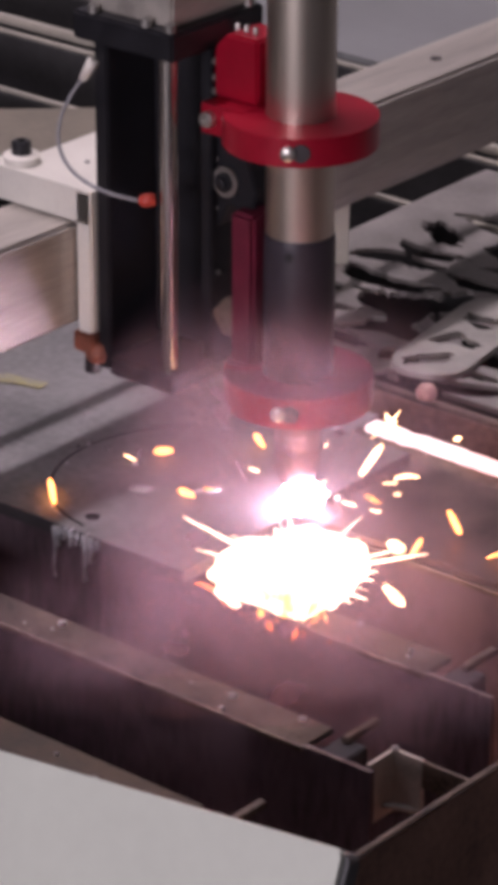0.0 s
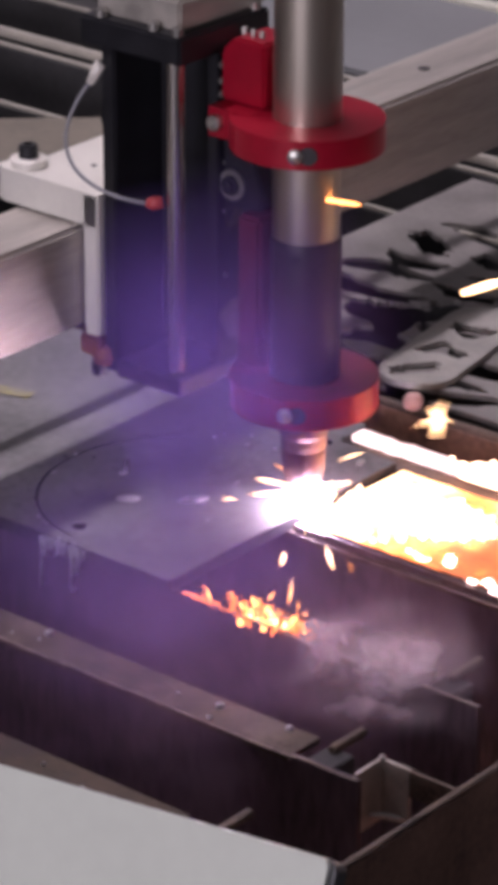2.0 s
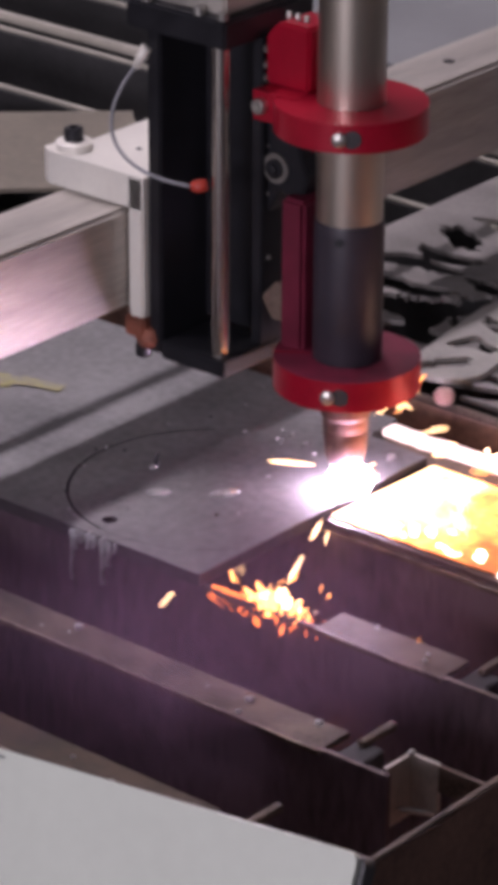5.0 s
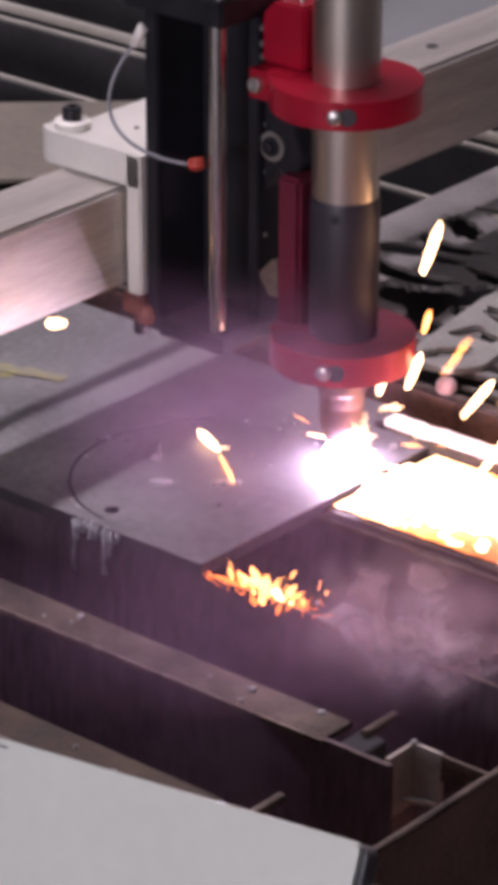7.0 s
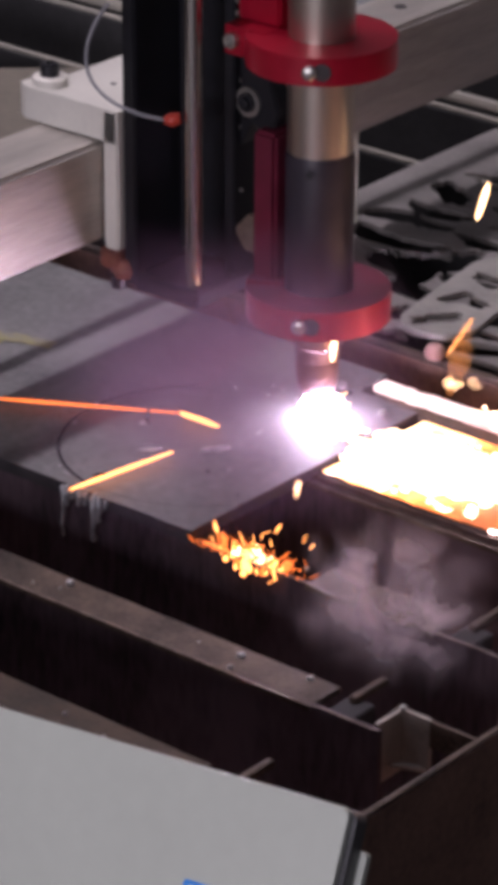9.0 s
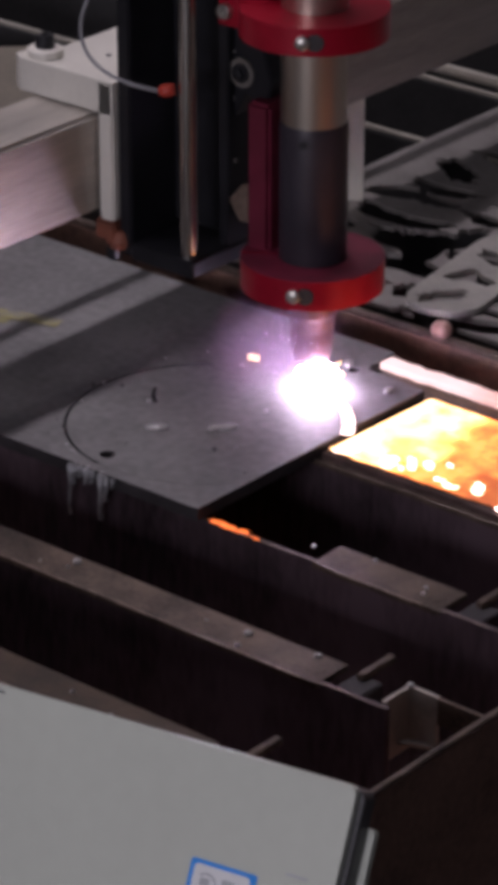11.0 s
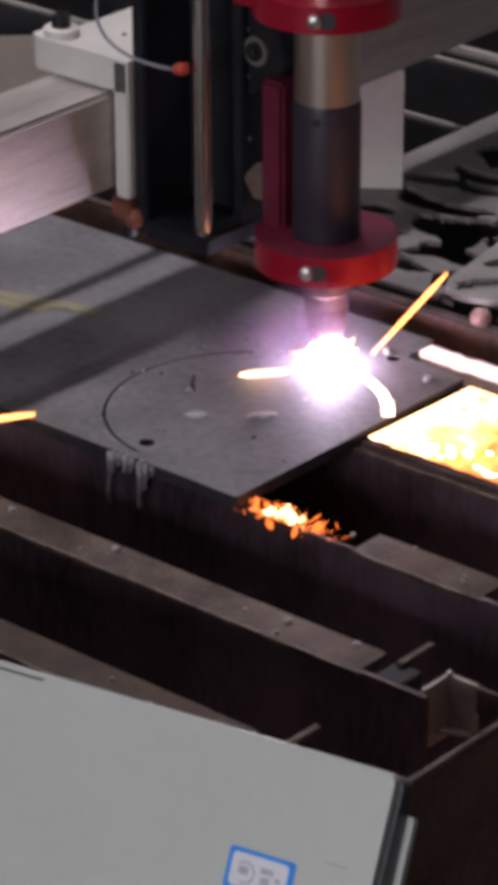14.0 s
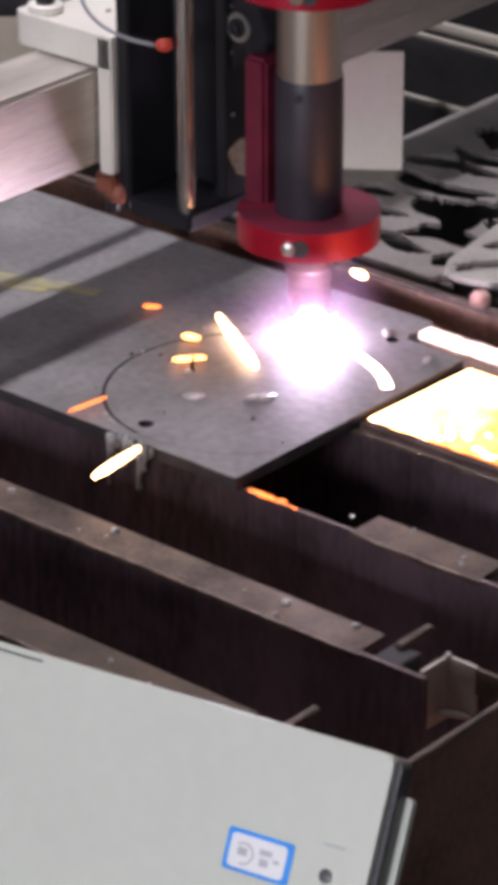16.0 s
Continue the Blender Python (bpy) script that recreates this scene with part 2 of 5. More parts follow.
def add_sweep(bm, pts, radius, segs=10):
    pts = [Vector(p) for p in pts]
    rings = []
    for i, p in enumerate(pts):
        d = (pts[min(i + 1, len(pts) - 1)] - pts[max(i - 1, 0)]).normalized()
        a = d.orthogonal().normalized() if not rings else (axis - d * axis.dot(d)).normalized()
        axis = a
        b = d.cross(a)
        r = radius[i] if isinstance(radius, (list, tuple)) else radius
        rings.append([bm.verts.new(p + (a * math.cos(2 * math.pi * k / segs) + b * math.sin(2 * math.pi * k / segs)) * r) for k in range(segs)])
    for a, b in zip(rings, rings[1:]):
        for k in range(segs):
            bm.faces.new((a[k], a[(k + 1) % segs], b[(k + 1) % segs], b[k]))
    bm.faces.new(rings[0][::-1])
    bm.faces.new(rings[-1])


def part(name, bm, material, parent=None, label="", bevel=0.0, smooth=False, segments=2):
    ob = new(name, finish(bm, name, material, bevel, segments, smooth))
    if parent:
        ob.parent = parent
    if label:
        ob["label"] = label
    return ob


def box_part(name, dims, material, parent=None, label="", bevel=0.0):
    bm = bmesh.new()
    add_box(bm, *dims)
    return part(name, bm, material, parent, label, bevel)


def lathe_part(name, profile, material, parent=None, m=None, label="", segs=48, bevel=0.0):
    bm = bmesh.new()
    add_lathe(bm, profile, segs, m)
    ob = part(name, bm, material, parent, label, bevel)
    smooth_sides(ob)
    return ob


def smooth_sides(ob, angle=0.6):
    me = ob.data
    for p in me.polygons:
        p.use_smooth = True
    bm = bmesh.new()
    bm.from_mesh(me)
    for e in bm.edges:
        e.smooth = len(e.link_faces) == 2 and e.calc_face_angle(0) < angle
    bm.to_mesh(me)
    bm.free()


def thing(name, label, category, group="", at=(0, 0, 0)):
    ob = new(name)
    ob.empty_display_size = 0.02
    ob.location = at
    return tagged(ob, label, category, group)


def cut(ob, bm, name="cutter"):
    """Cut the closed shapes in bm out of ob for good."""
    tool = new(name, finish(bm, name, "edge"))
    mod = ob.modifiers.new("cut", "BOOLEAN")
    mod.operation, mod.object, mod.solver = "DIFFERENCE", tool, "EXACT"
    bpy.context.view_layer.update()
    me = bpy.data.meshes.new_from_object(ob.evaluated_get(bpy.context.evaluated_depsgraph_get()))
    ob.modifiers.clear()
    ob.data = me
    bpy.data.objects.remove(tool)


def rough_line(x0, x1, step, amount, seed):
    """Offsets along a line for ragged, burnt edges."""
    k = max(2, int((x1 - x0) / step))
    return [(x0 + (x1 - x0) * i / k, amount * (0.7 * noise.noise((i * 0.23, seed, 0)) + 0.9 * noise.noise((i * 1.9, seed, 3)))) for i in range(k + 1)]


# ---- the room ----
def room():
    floor = box_part("floor", (-6, 5, -5, 6, FLOOR - 0.1, FLOOR), "concrete")
    tagged(floor, "dark oily concrete workshop floor", "floor", kind="structure")
    ceil = box_part("ceiling", (-6, 5, -5, 6, CEILING, CEILING + 0.1), "wall")
    tagged(ceil, "grey painted workshop ceiling", "ceiling", kind="structure")
    for name, d in (("wall_north", (-6, 5, 6, 6.1, FLOOR, CEILING)),                     ("wall_east", (5, 5.1, -5, 6, FLOOR, CEILING)), ("wall_west", (-6.1, -6, -5, 6, FLOOR, CEILING))):
        tagged(box_part(name, d, "wall"), "plain grey painted workshop wall", "wall", kind="structure")
    bm = bmesh.new()
    for d in ((-6, ADDED_WINDOW[0], FLOOR, CEILING), (ADDED_WINDOW[1], 5, FLOOR, CEILING), (ADDED_WINDOW[0], ADDED_WINDOW[1], FLOOR, ADDED_WINDOW[2]), (ADDED_WINDOW[0], ADDED_WINDOW[1], ADDED_WINDOW[3], CEILING)):
        add_box(bm, d[0], d[1], -5.1, -5.0, d[2], d[3])
    tagged(part("wall_south", bm, "wall"), "grey painted workshop wall with one added window", "wall", kind="structure")
    # window added out of view, to house the fill lamp
    w = thing("added_window_1", "added plain steel-framed window, out of view", "window")
    w["kind"] = "structure"
    for d in ((ADDED_WINDOW[0], ADDED_WINDOW[1], ADDED_WINDOW[2], ADDED_WINDOW[2] + 0.05), (ADDED_WINDOW[0], ADDED_WINDOW[1], ADDED_WINDOW[3] - 0.05, ADDED_WINDOW[3]), (ADDED_WINDOW[0], ADDED_WINDOW[0] + 0.05, ADDED_WINDOW[2] + 0.05, ADDED_WINDOW[3] - 0.05), (ADDED_WINDOW[1] - 0.05, ADDED_WINDOW[1], ADDED_WINDOW[2] + 0.05, ADDED_WINDOW[3] - 0.05)):
        box_part("added_window_frame", (d[0], d[1], -5.08, -5.02, d[2], d[3]), "black", w)


room()

# ---- the cutting table ----
PLATE_Z = -0.010
PITCH = 0.130
SLATS = [-0.2545 + PITCH * i for i in range(5)]
SLAT_END, FLANGE_END, TRAY_X = 0.2664, 0.215, 0.3225


def bead_bm(r, seed):
    bm = bmesh.new()
    bmesh.ops.create_icosphere(bm, subdivisions=2, radius=r)
    for v in bm.verts:
        v.co *= 1 + 0.3 * noise.noise(v.co * (2.0 / r) + Vector((seed, 0, 0)))
        v.co.z *= 0.75
    return bm


def cutting_table():
    t = thing("cutting_table", "rust-brown sheet steel cutting table tray on legs", "cutting table", at=(0, 0, FLOOR))
    up = -FLOOR
    bm = bmesh.new()
    line = rough_line(-0.285, 0.36, 0.012, 0.0012, 5)
    for (ya, da), (yb, db) in zip(line, line[1:]):
        vs = add_box(bm, TRAY_X, TRAY_X + 0.005, ya, yb, up - 0.19, up - 0.010)
        for v in vs:
            if v.co.z > up - 0.1:
                v.co.z += da if abs(v.co.y - ya) < 1e-6 else db
    bmesh.ops.remove_doubles(bm, verts=bm.verts, dist=1e-5)
    part("side_wall", bm, "tray", t)
    box_part("side_lip", (TRAY_X - 0.0005, TRAY_X + 0.0045, -0.285, 0.36, up - 0.0095, up - 0.0065), "flange", t, "bare worn top lip", 0.0008)
    box_part("front_wall", (-1.3, TRAY_X, -0.285, -0.280, up - 0.19, up - 0.03), "tray", t)
    box_part("back_wall", (-1.3, TRAY_X + 0.3, 0.350, 0.354, up - 0.19, up - 0.004), "tray", t)
    box_part("back_lip", (-1.3, TRAY_X + 0.3, 0.350, 0.358, up - 0.004, up + 0.001), "flange", t, "bare worn top lip", 0.001)
    box_part("tray_floor", (-1.3, TRAY_X, -0.280, 0.350, up - 0.195, up - 0.185), "tray", t)
    for x in (-1.2, 0.25):
        for y in (-0.27, 0.3):
            box_part("leg", (x, x + 0.06, y, y + 0.04, 0, up - 0.195), "tray", t, bevel=0.003)
    # angle tab at the slat's end, and the thin brace beside it
    bm = bmesh.new()
    add_prism(bm, [(0.2575, -0.1175), (0.2605, -0.1175), (0.2605, -0.0915), (0.2825, -0.0915), (0.2825, -0.0885), (0.2575, -0.0885)], up - 0.055, up - 0.010)
    for v in bm.verts:
        if v.co.x > 0.28 and v.co.z < up - 0.03:
            v.co.z += 0.008
    part("tab", bm, "tabsteel", t, "bare steel angle tab", 0.0006)
    bm = bmesh.new()
    add_sweep(bm, [(0.2625, -0.106, up - 0.044), (0.266, -0.099, up - 0.046), (0.273, -0.0945, up - 0.047), (0.281, -0.0935, up - 0.047)], [0.0012, 0.0024, 0.0026, 0.0015], 10)
    part("weld", bm, "bright", t, "shiny weld bead", smooth=True)
    w = part("slag_bead", bead_bm(0.0026, 3), "slag", t, smooth=True)
    w.location = (0.2605, -0.0915, up - 0.0085)
    box_part("brace", (0.2826, TRAY_X, -0.0913, -0.0885, up - 0.03, up - 0.011), "flange", t)
    return t


cutting_table()


def slat(y, index):
    s = thing("slat", "scorched steel slat with a rusty flange and melted edge", "table slat", "slats of the cutting table", at=(0, y, -0.13))
    x0, end = -1.25, SLAT_END
    bm = bmesh.new()
    line = rough_line(x0, end, 0.005, 0.0009, index * 7.1)
    for (xa, da), (xb, db) in zip(line, line[1:]):
        vs = add_box(bm, xa, xb, 0, 0.004, -0.055, 0.120)
        for v in vs:
            d = da if abs(v.co.x - xa) < 1e-6 else db
            if v.co.z > 0.1:
                v.co.z += d * 0.5 - 0.0005
            v.co.y += d * 0.25
    bmesh.ops.remove_doubles(bm, verts=bm.verts, dist=1e-5)
    part("web", bm, "slat", s, "scorched dark steel web")
    bm = bmesh.new()
    for (xa, da), (xb, db) in zip(line, line[1:]):
        if xb > FLANGE_END + 0.001 or (index == 2 and xb < 0.105):
            continue
        vs = add_box(bm, xa, xb, 0.0, 0.0305, 0.1155, 0.1198)
        for v in vs:
            d = da if abs(v.co.x - xa) < 1e-6 else db
            v.co.y += (-0.0022 + d * 0.9) if v.co.y < 0.01 else -d * 0.5
            v.co.z += 0.25 * d
    bmesh.ops.remove_doubles(bm, verts=bm.verts, dist=1e-5)
    # the first slat's flange is coloured darker, as if shaded by the console
    part("flange", bm, "shaded_rust" if index == 0 else "flange", s, "rusty brown top flange, coloured darker for shade" if index == 0 else "rusty brown top flange")
    # a thin, burnt-bright crust along the near top edge
    bm = bmesh.new()
    pts, rad = [], []
    for k, (x, d) in enumerate(line):
        if x < -0.6:
            continue
        pts.append((x, (-0.0022 + d * 0.9) if x < FLANGE_END and not (index == 2 and x < 0.105) else 0.001, 0.1195 + 0.3 * d))
        rad.append(0.0006 + 0.0007 * max(0.0, noise.noise((k * 0.9, index, 7))))
    add_sweep(bm, pts, rad, 5)
    part("burnt_edge", bm, "crust", s, "bright burnt edge", smooth=True)
    bm = bmesh.new()
    add_box(bm, -0.003, 0.003, -0.004, 0.031, -0.0055, 0.0)
    bmesh.ops.transform(bm, verts=bm.verts, matrix=pose(0.2245 + (0.0105 if index == 0 else 0), 0.030, 0.1195))
    part("stub", bm, "flange", s, "small bare steel stub", 0.0008)
    bm = bmesh.new()
    add_box(bm, 0.2165, 0.238, 0.0042, 0.034, 0.080, 0.1145)
    part("end_block", bm, "edge", s, "dark steel block behind the web", 0.001)
    rnd = random.Random(index)
    fixed = {1: (-0.163, -0.121, -0.0226, 0.135, 0.19)}.get(index, ())
    for x in list(fixed) + [rnd.uniform(-0.25, 0.21) for _ in range(6)]:
        b = part("slag_bead", bead_bm(rnd.uniform(0.0026, 0.0034) if x in fixed else rnd.uniform(0.0009, 0.0022), x), "slag", s, "shiny frozen slag bead", smooth=True)
        b.location = (x, rnd.uniform(0.020, 0.028) if x in fixed else rnd.uniform(0.002, 0.028), 0.121)
    return s


for i, y in enumerate(SLATS):
    slat(y, i)

# ---- the plate being cut ----
CENTRE, RADIUS = (-0.0900, 0.1145), 0.106


def steel_plate():
    outline = [(-0.95, 0.0)] + [(x, -0.0004 + d) for x, d in rough_line(-0.6, -0.004, 0.01, 0.0006, 2)]
    outline += [(0, 0.0), (0, 0.264), (-0.058, 0.268), (-0.062, 0.306), (-0.95, 0.306)]
    bm = bmesh.new()
    add_prism(bm, outline, PLATE_Z + 0.0002, 0)
    p = part("steel_plate", bm, "plate")
    tagged(p, "grey mill-scale steel plate with a circular cut under way", "steel plate")
    bm = bmesh.new()
    a0, a1, n = radians(128), radians(368), 90
    w = 0.0011
    ring = []
    for i in range(n + 1):
        a = a0 + (a1 - a0) * i / n
        ring.append((a, RADIUS + 0.0003 * noise.noise((i * 0.5, 0, 0))))
    outer = [(CENTRE[0] + (r + w) * math.cos(a), CENTRE[1] + (r + w) * math.sin(a)) for a, r in ring]
    inner = [(CENTRE[0] + (r - w) * math.cos(a), CENTRE[1] + (r - w) * math.sin(a)) for a, r in ring]
    # the kerf narrows to a hair along the front, where it has closed up with slag
    for i, (a, r) in enumerate(ring):
        k = 1.0 if a < radians(262) else 0.22
        outer[i] = (CENTRE[0] + (r + w * k) * math.cos(a), CENTRE[1] + (r + w * k) * math.sin(a))
        inner[i] = (CENTRE[0] + (r - w * k) * math.cos(a), CENTRE[1] + (r - w * k) * math.sin(a))
    add_prism(bm, outer + inner[::-1], -0.02, 0.01)
    cut(p, bm)
    bm = bmesh.new()
    for x, y, r in ((-0.1089, 0.0249, 0.0058), (-0.0649, 0.2591, 0.0052)):
        add_prism(bm, [(x + r * math.cos(k * 0.26), y + r * math.sin(k * 0.26)) for k in range(24)], -0.02, 0.01)
    cut(p, bm)
    p.data.materials.clear()
    for key in ("plate", "edge"):
        p.data.materials.append(M[key])
    for f in p.data.polygons:
        f.material_index = 0 if abs(f.normal.z) > 0.5 else 1
    # frozen slag bits standing on the plate
    for k, (x, y, s) in enumerate(((-0.1117, 0.0823, 1.2), (-0.0715, 0.1149, 1.1), (-0.078, 0.109, 0.8), (-0.1459, 0.1152, 0.7), (-0.02, 0.245, 0.8), (-0.075, 0.2655, 0.9))):
        bm = bead_bm(0.0042 * s, k * 3.3)
        bmesh.ops.transform(bm, verts=bm.verts, matrix=Matrix.Diagonal((1.9, 1.0, 0.6, 1)))
        b = part("slag_crumb", bm, "slag", p, "pale frozen slag crumb", smooth=True)
        b.matrix_basis = pose(x, y, 0.001, 0, 0, 35 + 20 * k)
    rnd = random.Random(31)
    for k in range(34):
        if k < 16:
            a = radians(rnd.uniform(60, 250))
            r = RADIUS + rnd.uniform(-0.006, 0.006)
            x, y = CENTRE[0] + r * math.cos(a), CENTRE[1] + r * math.sin(a)
        else:
            x, y = rnd.uniform(-0.2, -0.01), rnd.uniform(0.01, 0.29)
        b = part("spatter_bead", bead_bm(rnd.uniform(0.0007, 0.0016), k), "slag" if rnd.random() < 0.55 else "edge", p, smooth=True)
        b.location = (x, y, 0.0006)
    bm = bmesh.new()
    add_sweep(bm, [(-0.1445, 0.1165, 0), (-0.1448, 0.116, 0.006), (-0.1435, 0.117, 0.012)], [0.0022, 0.0016, 0.0012], 8)
    part("slag_spike", bm, "edge", p, "dark upright slag spike", smooth=True)
    # drips hanging from the front edge below the kerf
    for x, ln, r in ((-0.1225, 0.040, 0.0020), (-0.118, 0.014, 0.0032), (-0.092, 0.034, 0.0036), (-0.0865, 0.018, 0.0028), (-0.106, 0.010, 0.0034), (-0.100, 0.008, 0.0030), (-0.112, 0.007, 0.0030), (-0.080, 0.006, 0.0022)):
        bm = bmesh.new()
        pts = [(x, 0.002, -0.002), (x, -0.0015, -0.003), (x + 0.0012, -0.0022, -0.003 - ln * 0.4), (x - 0.001, -0.0018, -0.003 - ln * 0.8), (x, -0.0015, -0.003 - ln)]
        add_sweep(bm, pts, [r * 0.8, r, r * 0.75, r * 0.45, r * 0.7], 8)
        part("slag_drip", bm, "drip", p, "grey slag drip", smooth=True)
    # chalk strokes
    for k, (x, y, a, ln) in enumerate(((-0.372, 0.158, 20, 0.05), (-0.36, 0.146, 24, 0.055), (-0.318, 0.172, 12, 0.04), (-0.34, 0.163, 18, 0.03))):
        bm = bmesh.new()
        add_box(bm, -ln / 2, ln / 2, -0.0065, 0.0065, 0, 0.0003)
        s = part("paint_mark", bm, "yellow", p, "smeared yellow paint-marker stroke")
        s.matrix_basis = pose(x, y, 0.0002 + 0.0005 * k, 0, 0, a)
    return p


steel_plate()


def hot_pieces():
    bm = bmesh.new()
    k = 60
    front = rough_line(0.0, 0.42, 0.008, 0.003, 11)
    outline = [(x + 0.0, d - 0.0015) for x, d in front] + [(0.42, 0.126), (0.004, 0.126)]
    add_prism(bm, outline, -0.0045, 0)
    top = bmesh.ops.subdivide_edges(bm, edges=bm.edges, cuts=1)
    o = part("steel_offcut", bm, "burnt")
    o.location = (0.002, 0.1385, PLATE_Z + 0.0045)
    tagged(o, "scorched brown steel offcut lying on the slats", "steel offcut")
    bm = bmesh.new()
    outline = [(x, d + 0.0030) for x, d in rough_line(0.0, 0.40, 0.006, 0.0022, 19)] + [(0.40, 0.122), (0.004, 0.122)]
    add_prism(bm, outline, 0.0, 0.0012)
    skin = part("molten_skin", bm, "offcut")
    skin.data.materials.append(M["burnt"])
    for f in skin.data.polygons:
        f.material_index = 0 if f.normal.z > 0.5 else 1
    tagged(skin, "glowing orange-white molten steel spread over the offcut", "molten steel")
    offcut = skin
    bm = bmesh.new()
    line = rough_line(0.0, 0.45, 0.007, 0.003, 15)
    outline = [(x, d) for x, d in line] + [(x, 0.014 + d * 1.3) for x, d in line[::-1]]
    add_prism(bm, outline, -0.004, 0.0015)
    o = part("hot_strip", bm, "strip")
    o.location = (-0.058, 0.2835, PLATE_Z + 0.0085)
    tagged(o, "pinkish white-hot strip of slag along a slat", "hot slag strip")
    rnd = random.Random(14)
    bm = bmesh.new()
    for i in range(60):
        c = bmesh.ops.create_icosphere(bm, subdivisions=1, radius=rnd.uniform(0.0005, 0.0018))
        bmesh.ops.transform(bm, verts=c["verts"], matrix=pose(abs(rnd.gauss(0, 0.022)), rnd.uniform(0, 0.004), 0, 0, 0, rnd.uniform(-20, 20)) @ Matrix.Diagonal((rnd.uniform(1, 3), 1, 0.5, 1)))
    e = part("glowing_slag", bm, "ember")
    e.location = (0.006, 0.0055, PLATE_Z + 0.0002)
    tagged(e, "dull orange glowing slag crumbs on a slat", "hot slag", kind="stuff")
    # molten lumps on the offcut's ragged rim
    rnd = random.Random(4)
    for i in range(30):
        x = rnd.uniform(0.004, 0.2) ** 1.0
        bm = bead_bm(rnd.uniform(0.0012, 0.0038), i)
        bmesh.ops.transform(bm, verts=bm.verts, matrix=Matrix.Diagonal((2.2, 1.2, 0.6, 1)))
        lump = part("molten_lump", bm, "flare" if rnd.random() < 0.3 else "kerf", offcut, smooth=True)
        lump.matrix_basis = pose(x, 0.004 + abs(rnd.gauss(0, 0.012)), 0.0012, 0, 0, rnd.uniform(-60, 60))

    return skin


molten_skin = hot_pieces()


# ---- the second table behind, with cut scrap ----
def back_table():
    t = thing("back_table", "dark steel table frame with bright-edged cross bars", "work table", at=(0, 0, FLOOR))
    up = -FLOOR
    for y in (0.43, 0.565, 0.704, 0.845, 0.99):
        box_part("cross_bar", (-2.2, 0.9, y, y + 0.014, up - 0.1, up - 0.0075), "rail", t, "dark steel cross bar", 0.001)
        box_part("bar_edge", (-2.2, 0.9, y + 0.003, y + 0.010, up - 0.0075, up - 0.0045), "pale" if y > 0.65 else "bright", t, "pale worn bar edge", 0.0008)
    box_part("bed", (-2.2, 0.9, 0.36, 1.0, up - 0.12, up - 0.1), "rail", t)
    box_part("guide_rail", (-2.2, 0.9, 0.862, 0.876, up - 0.004, up + 0.004), "pale", t, "bright linear guide rail", 0.002)
    for x in (-2.1, 0.8):
        for y in (0.4, 0.95):
            box_part("leg", (x, x + 0.06, y, y + 0.04, 0, up - 0.12), "rail", t)
    bm = bmesh.new()
    add_prism(bm, [(-0.92, 0.54), (-0.76, 0.385), (-0.56, 0.58), (-0.72, 0.727)], -0.0044, -0.0004)
    tagged(part("tan_sheet", bm, "tan", bevel=0.0006), "dusty tan metal sheet lying askew on the bars", "metal sheet")
    s = box_part("grey_sheet", (-0.86, 0.6, 1.01, 1.262, -0.006, 0.0), "slab")
    tagged(s, "flat pale grey metal sheet", "metal sheet")
    s2 = box_part("white_trim", (-0.86, 0.6, 1.265, 1.285, -0.006, 0.004), "paper", bevel=0.001)
    tagged(s2, "thin white trim strip behind the sheet", "trim strip")
    d = box_part("sheet_stand", (-2.2, 0.9, 1.0, 1.9, FLOOR, -0.006), "rail")
    tagged(d, "dark cabinet base under grey sheet", "cabinet base")
    h = box_part("floor_rail", (-2.2, -0.87, 1.03, 1.16, -0.006, 0.03), "flange", bevel=0.004)
    tagged(h, "brownish worn steel machine rail", "machine rail")


back_table()


def blob(cx, cy, length, width, angle, seed, k=30):
    pts = []
    for i in range(k):
        a = 2 * math.pi * i / k
        r = 1 + 0.40 * noise.noise((math.cos(a) * 1.3, math.sin(a) * 1.3, seed)) + 0.34 * noise.noise((math.cos(a) * 3.4, math.sin(a) * 3.4, seed))
        x, y = length * r * math.cos(a), width * r * math.sin(a)
        y += 0.5 * width * math.sin(x / length * 2.4 + seed)
        c, s = math.cos(radians(angle)), math.sin(radians(angle))
        pts.append((cx + x * c - y * s, cy + x * s + y * c))
    return pts


def scrap_sheet():
    bm = bmesh.new()
    add_prism(bm, [(-0.33, 0.375), (0.55, 0.375), (0.55, 0.82), (-0.335, 0.82)], -0.0045, 0.0)
    p = part("scrap_sheet", bm, "scrap")
    tagged(p, "grey scrap steel sheet full of ragged cut-outs", "scrap sheet")
    rnd = random.Random(21)
    for x, y, ln, wd in ((-0.175, 0.515, 0.034, 0.036), (-0.01, 0.53, 0.035, 0.05), (-0.05, 0.395, 0.06, 0.012)):
        bm = bmesh.new()
        add_prism(bm, blob(x, y, ln, wd, 20, x * 40, 40), -0.02, 0.02)
        cut(p, bm)
    k = 0
    for row in range(9):
        x = -0.30 + (row % 2) * 0.02
        while x < 0.16:
            ln = rnd.uniform(0.022, 0.048)
            y = 0.415 + row * 0.0405 + rnd.uniform(-0.005, 0.005)
            if y < 0.735 - 0.3 * max(0.0, -0.27 - x):
                bm = bmesh.new()
                add_prism(bm, blob(x + ln, y, ln, rnd.uniform(0.008, 0.0155), rnd.uniform(-20, 26), k * 2.7, 36), -0.02, 0.02)
                cut(p, bm)
            x += ln * 2 + rnd.uniform(0.006, 0.018)
            k += 1
    return p


scrap_sheet()


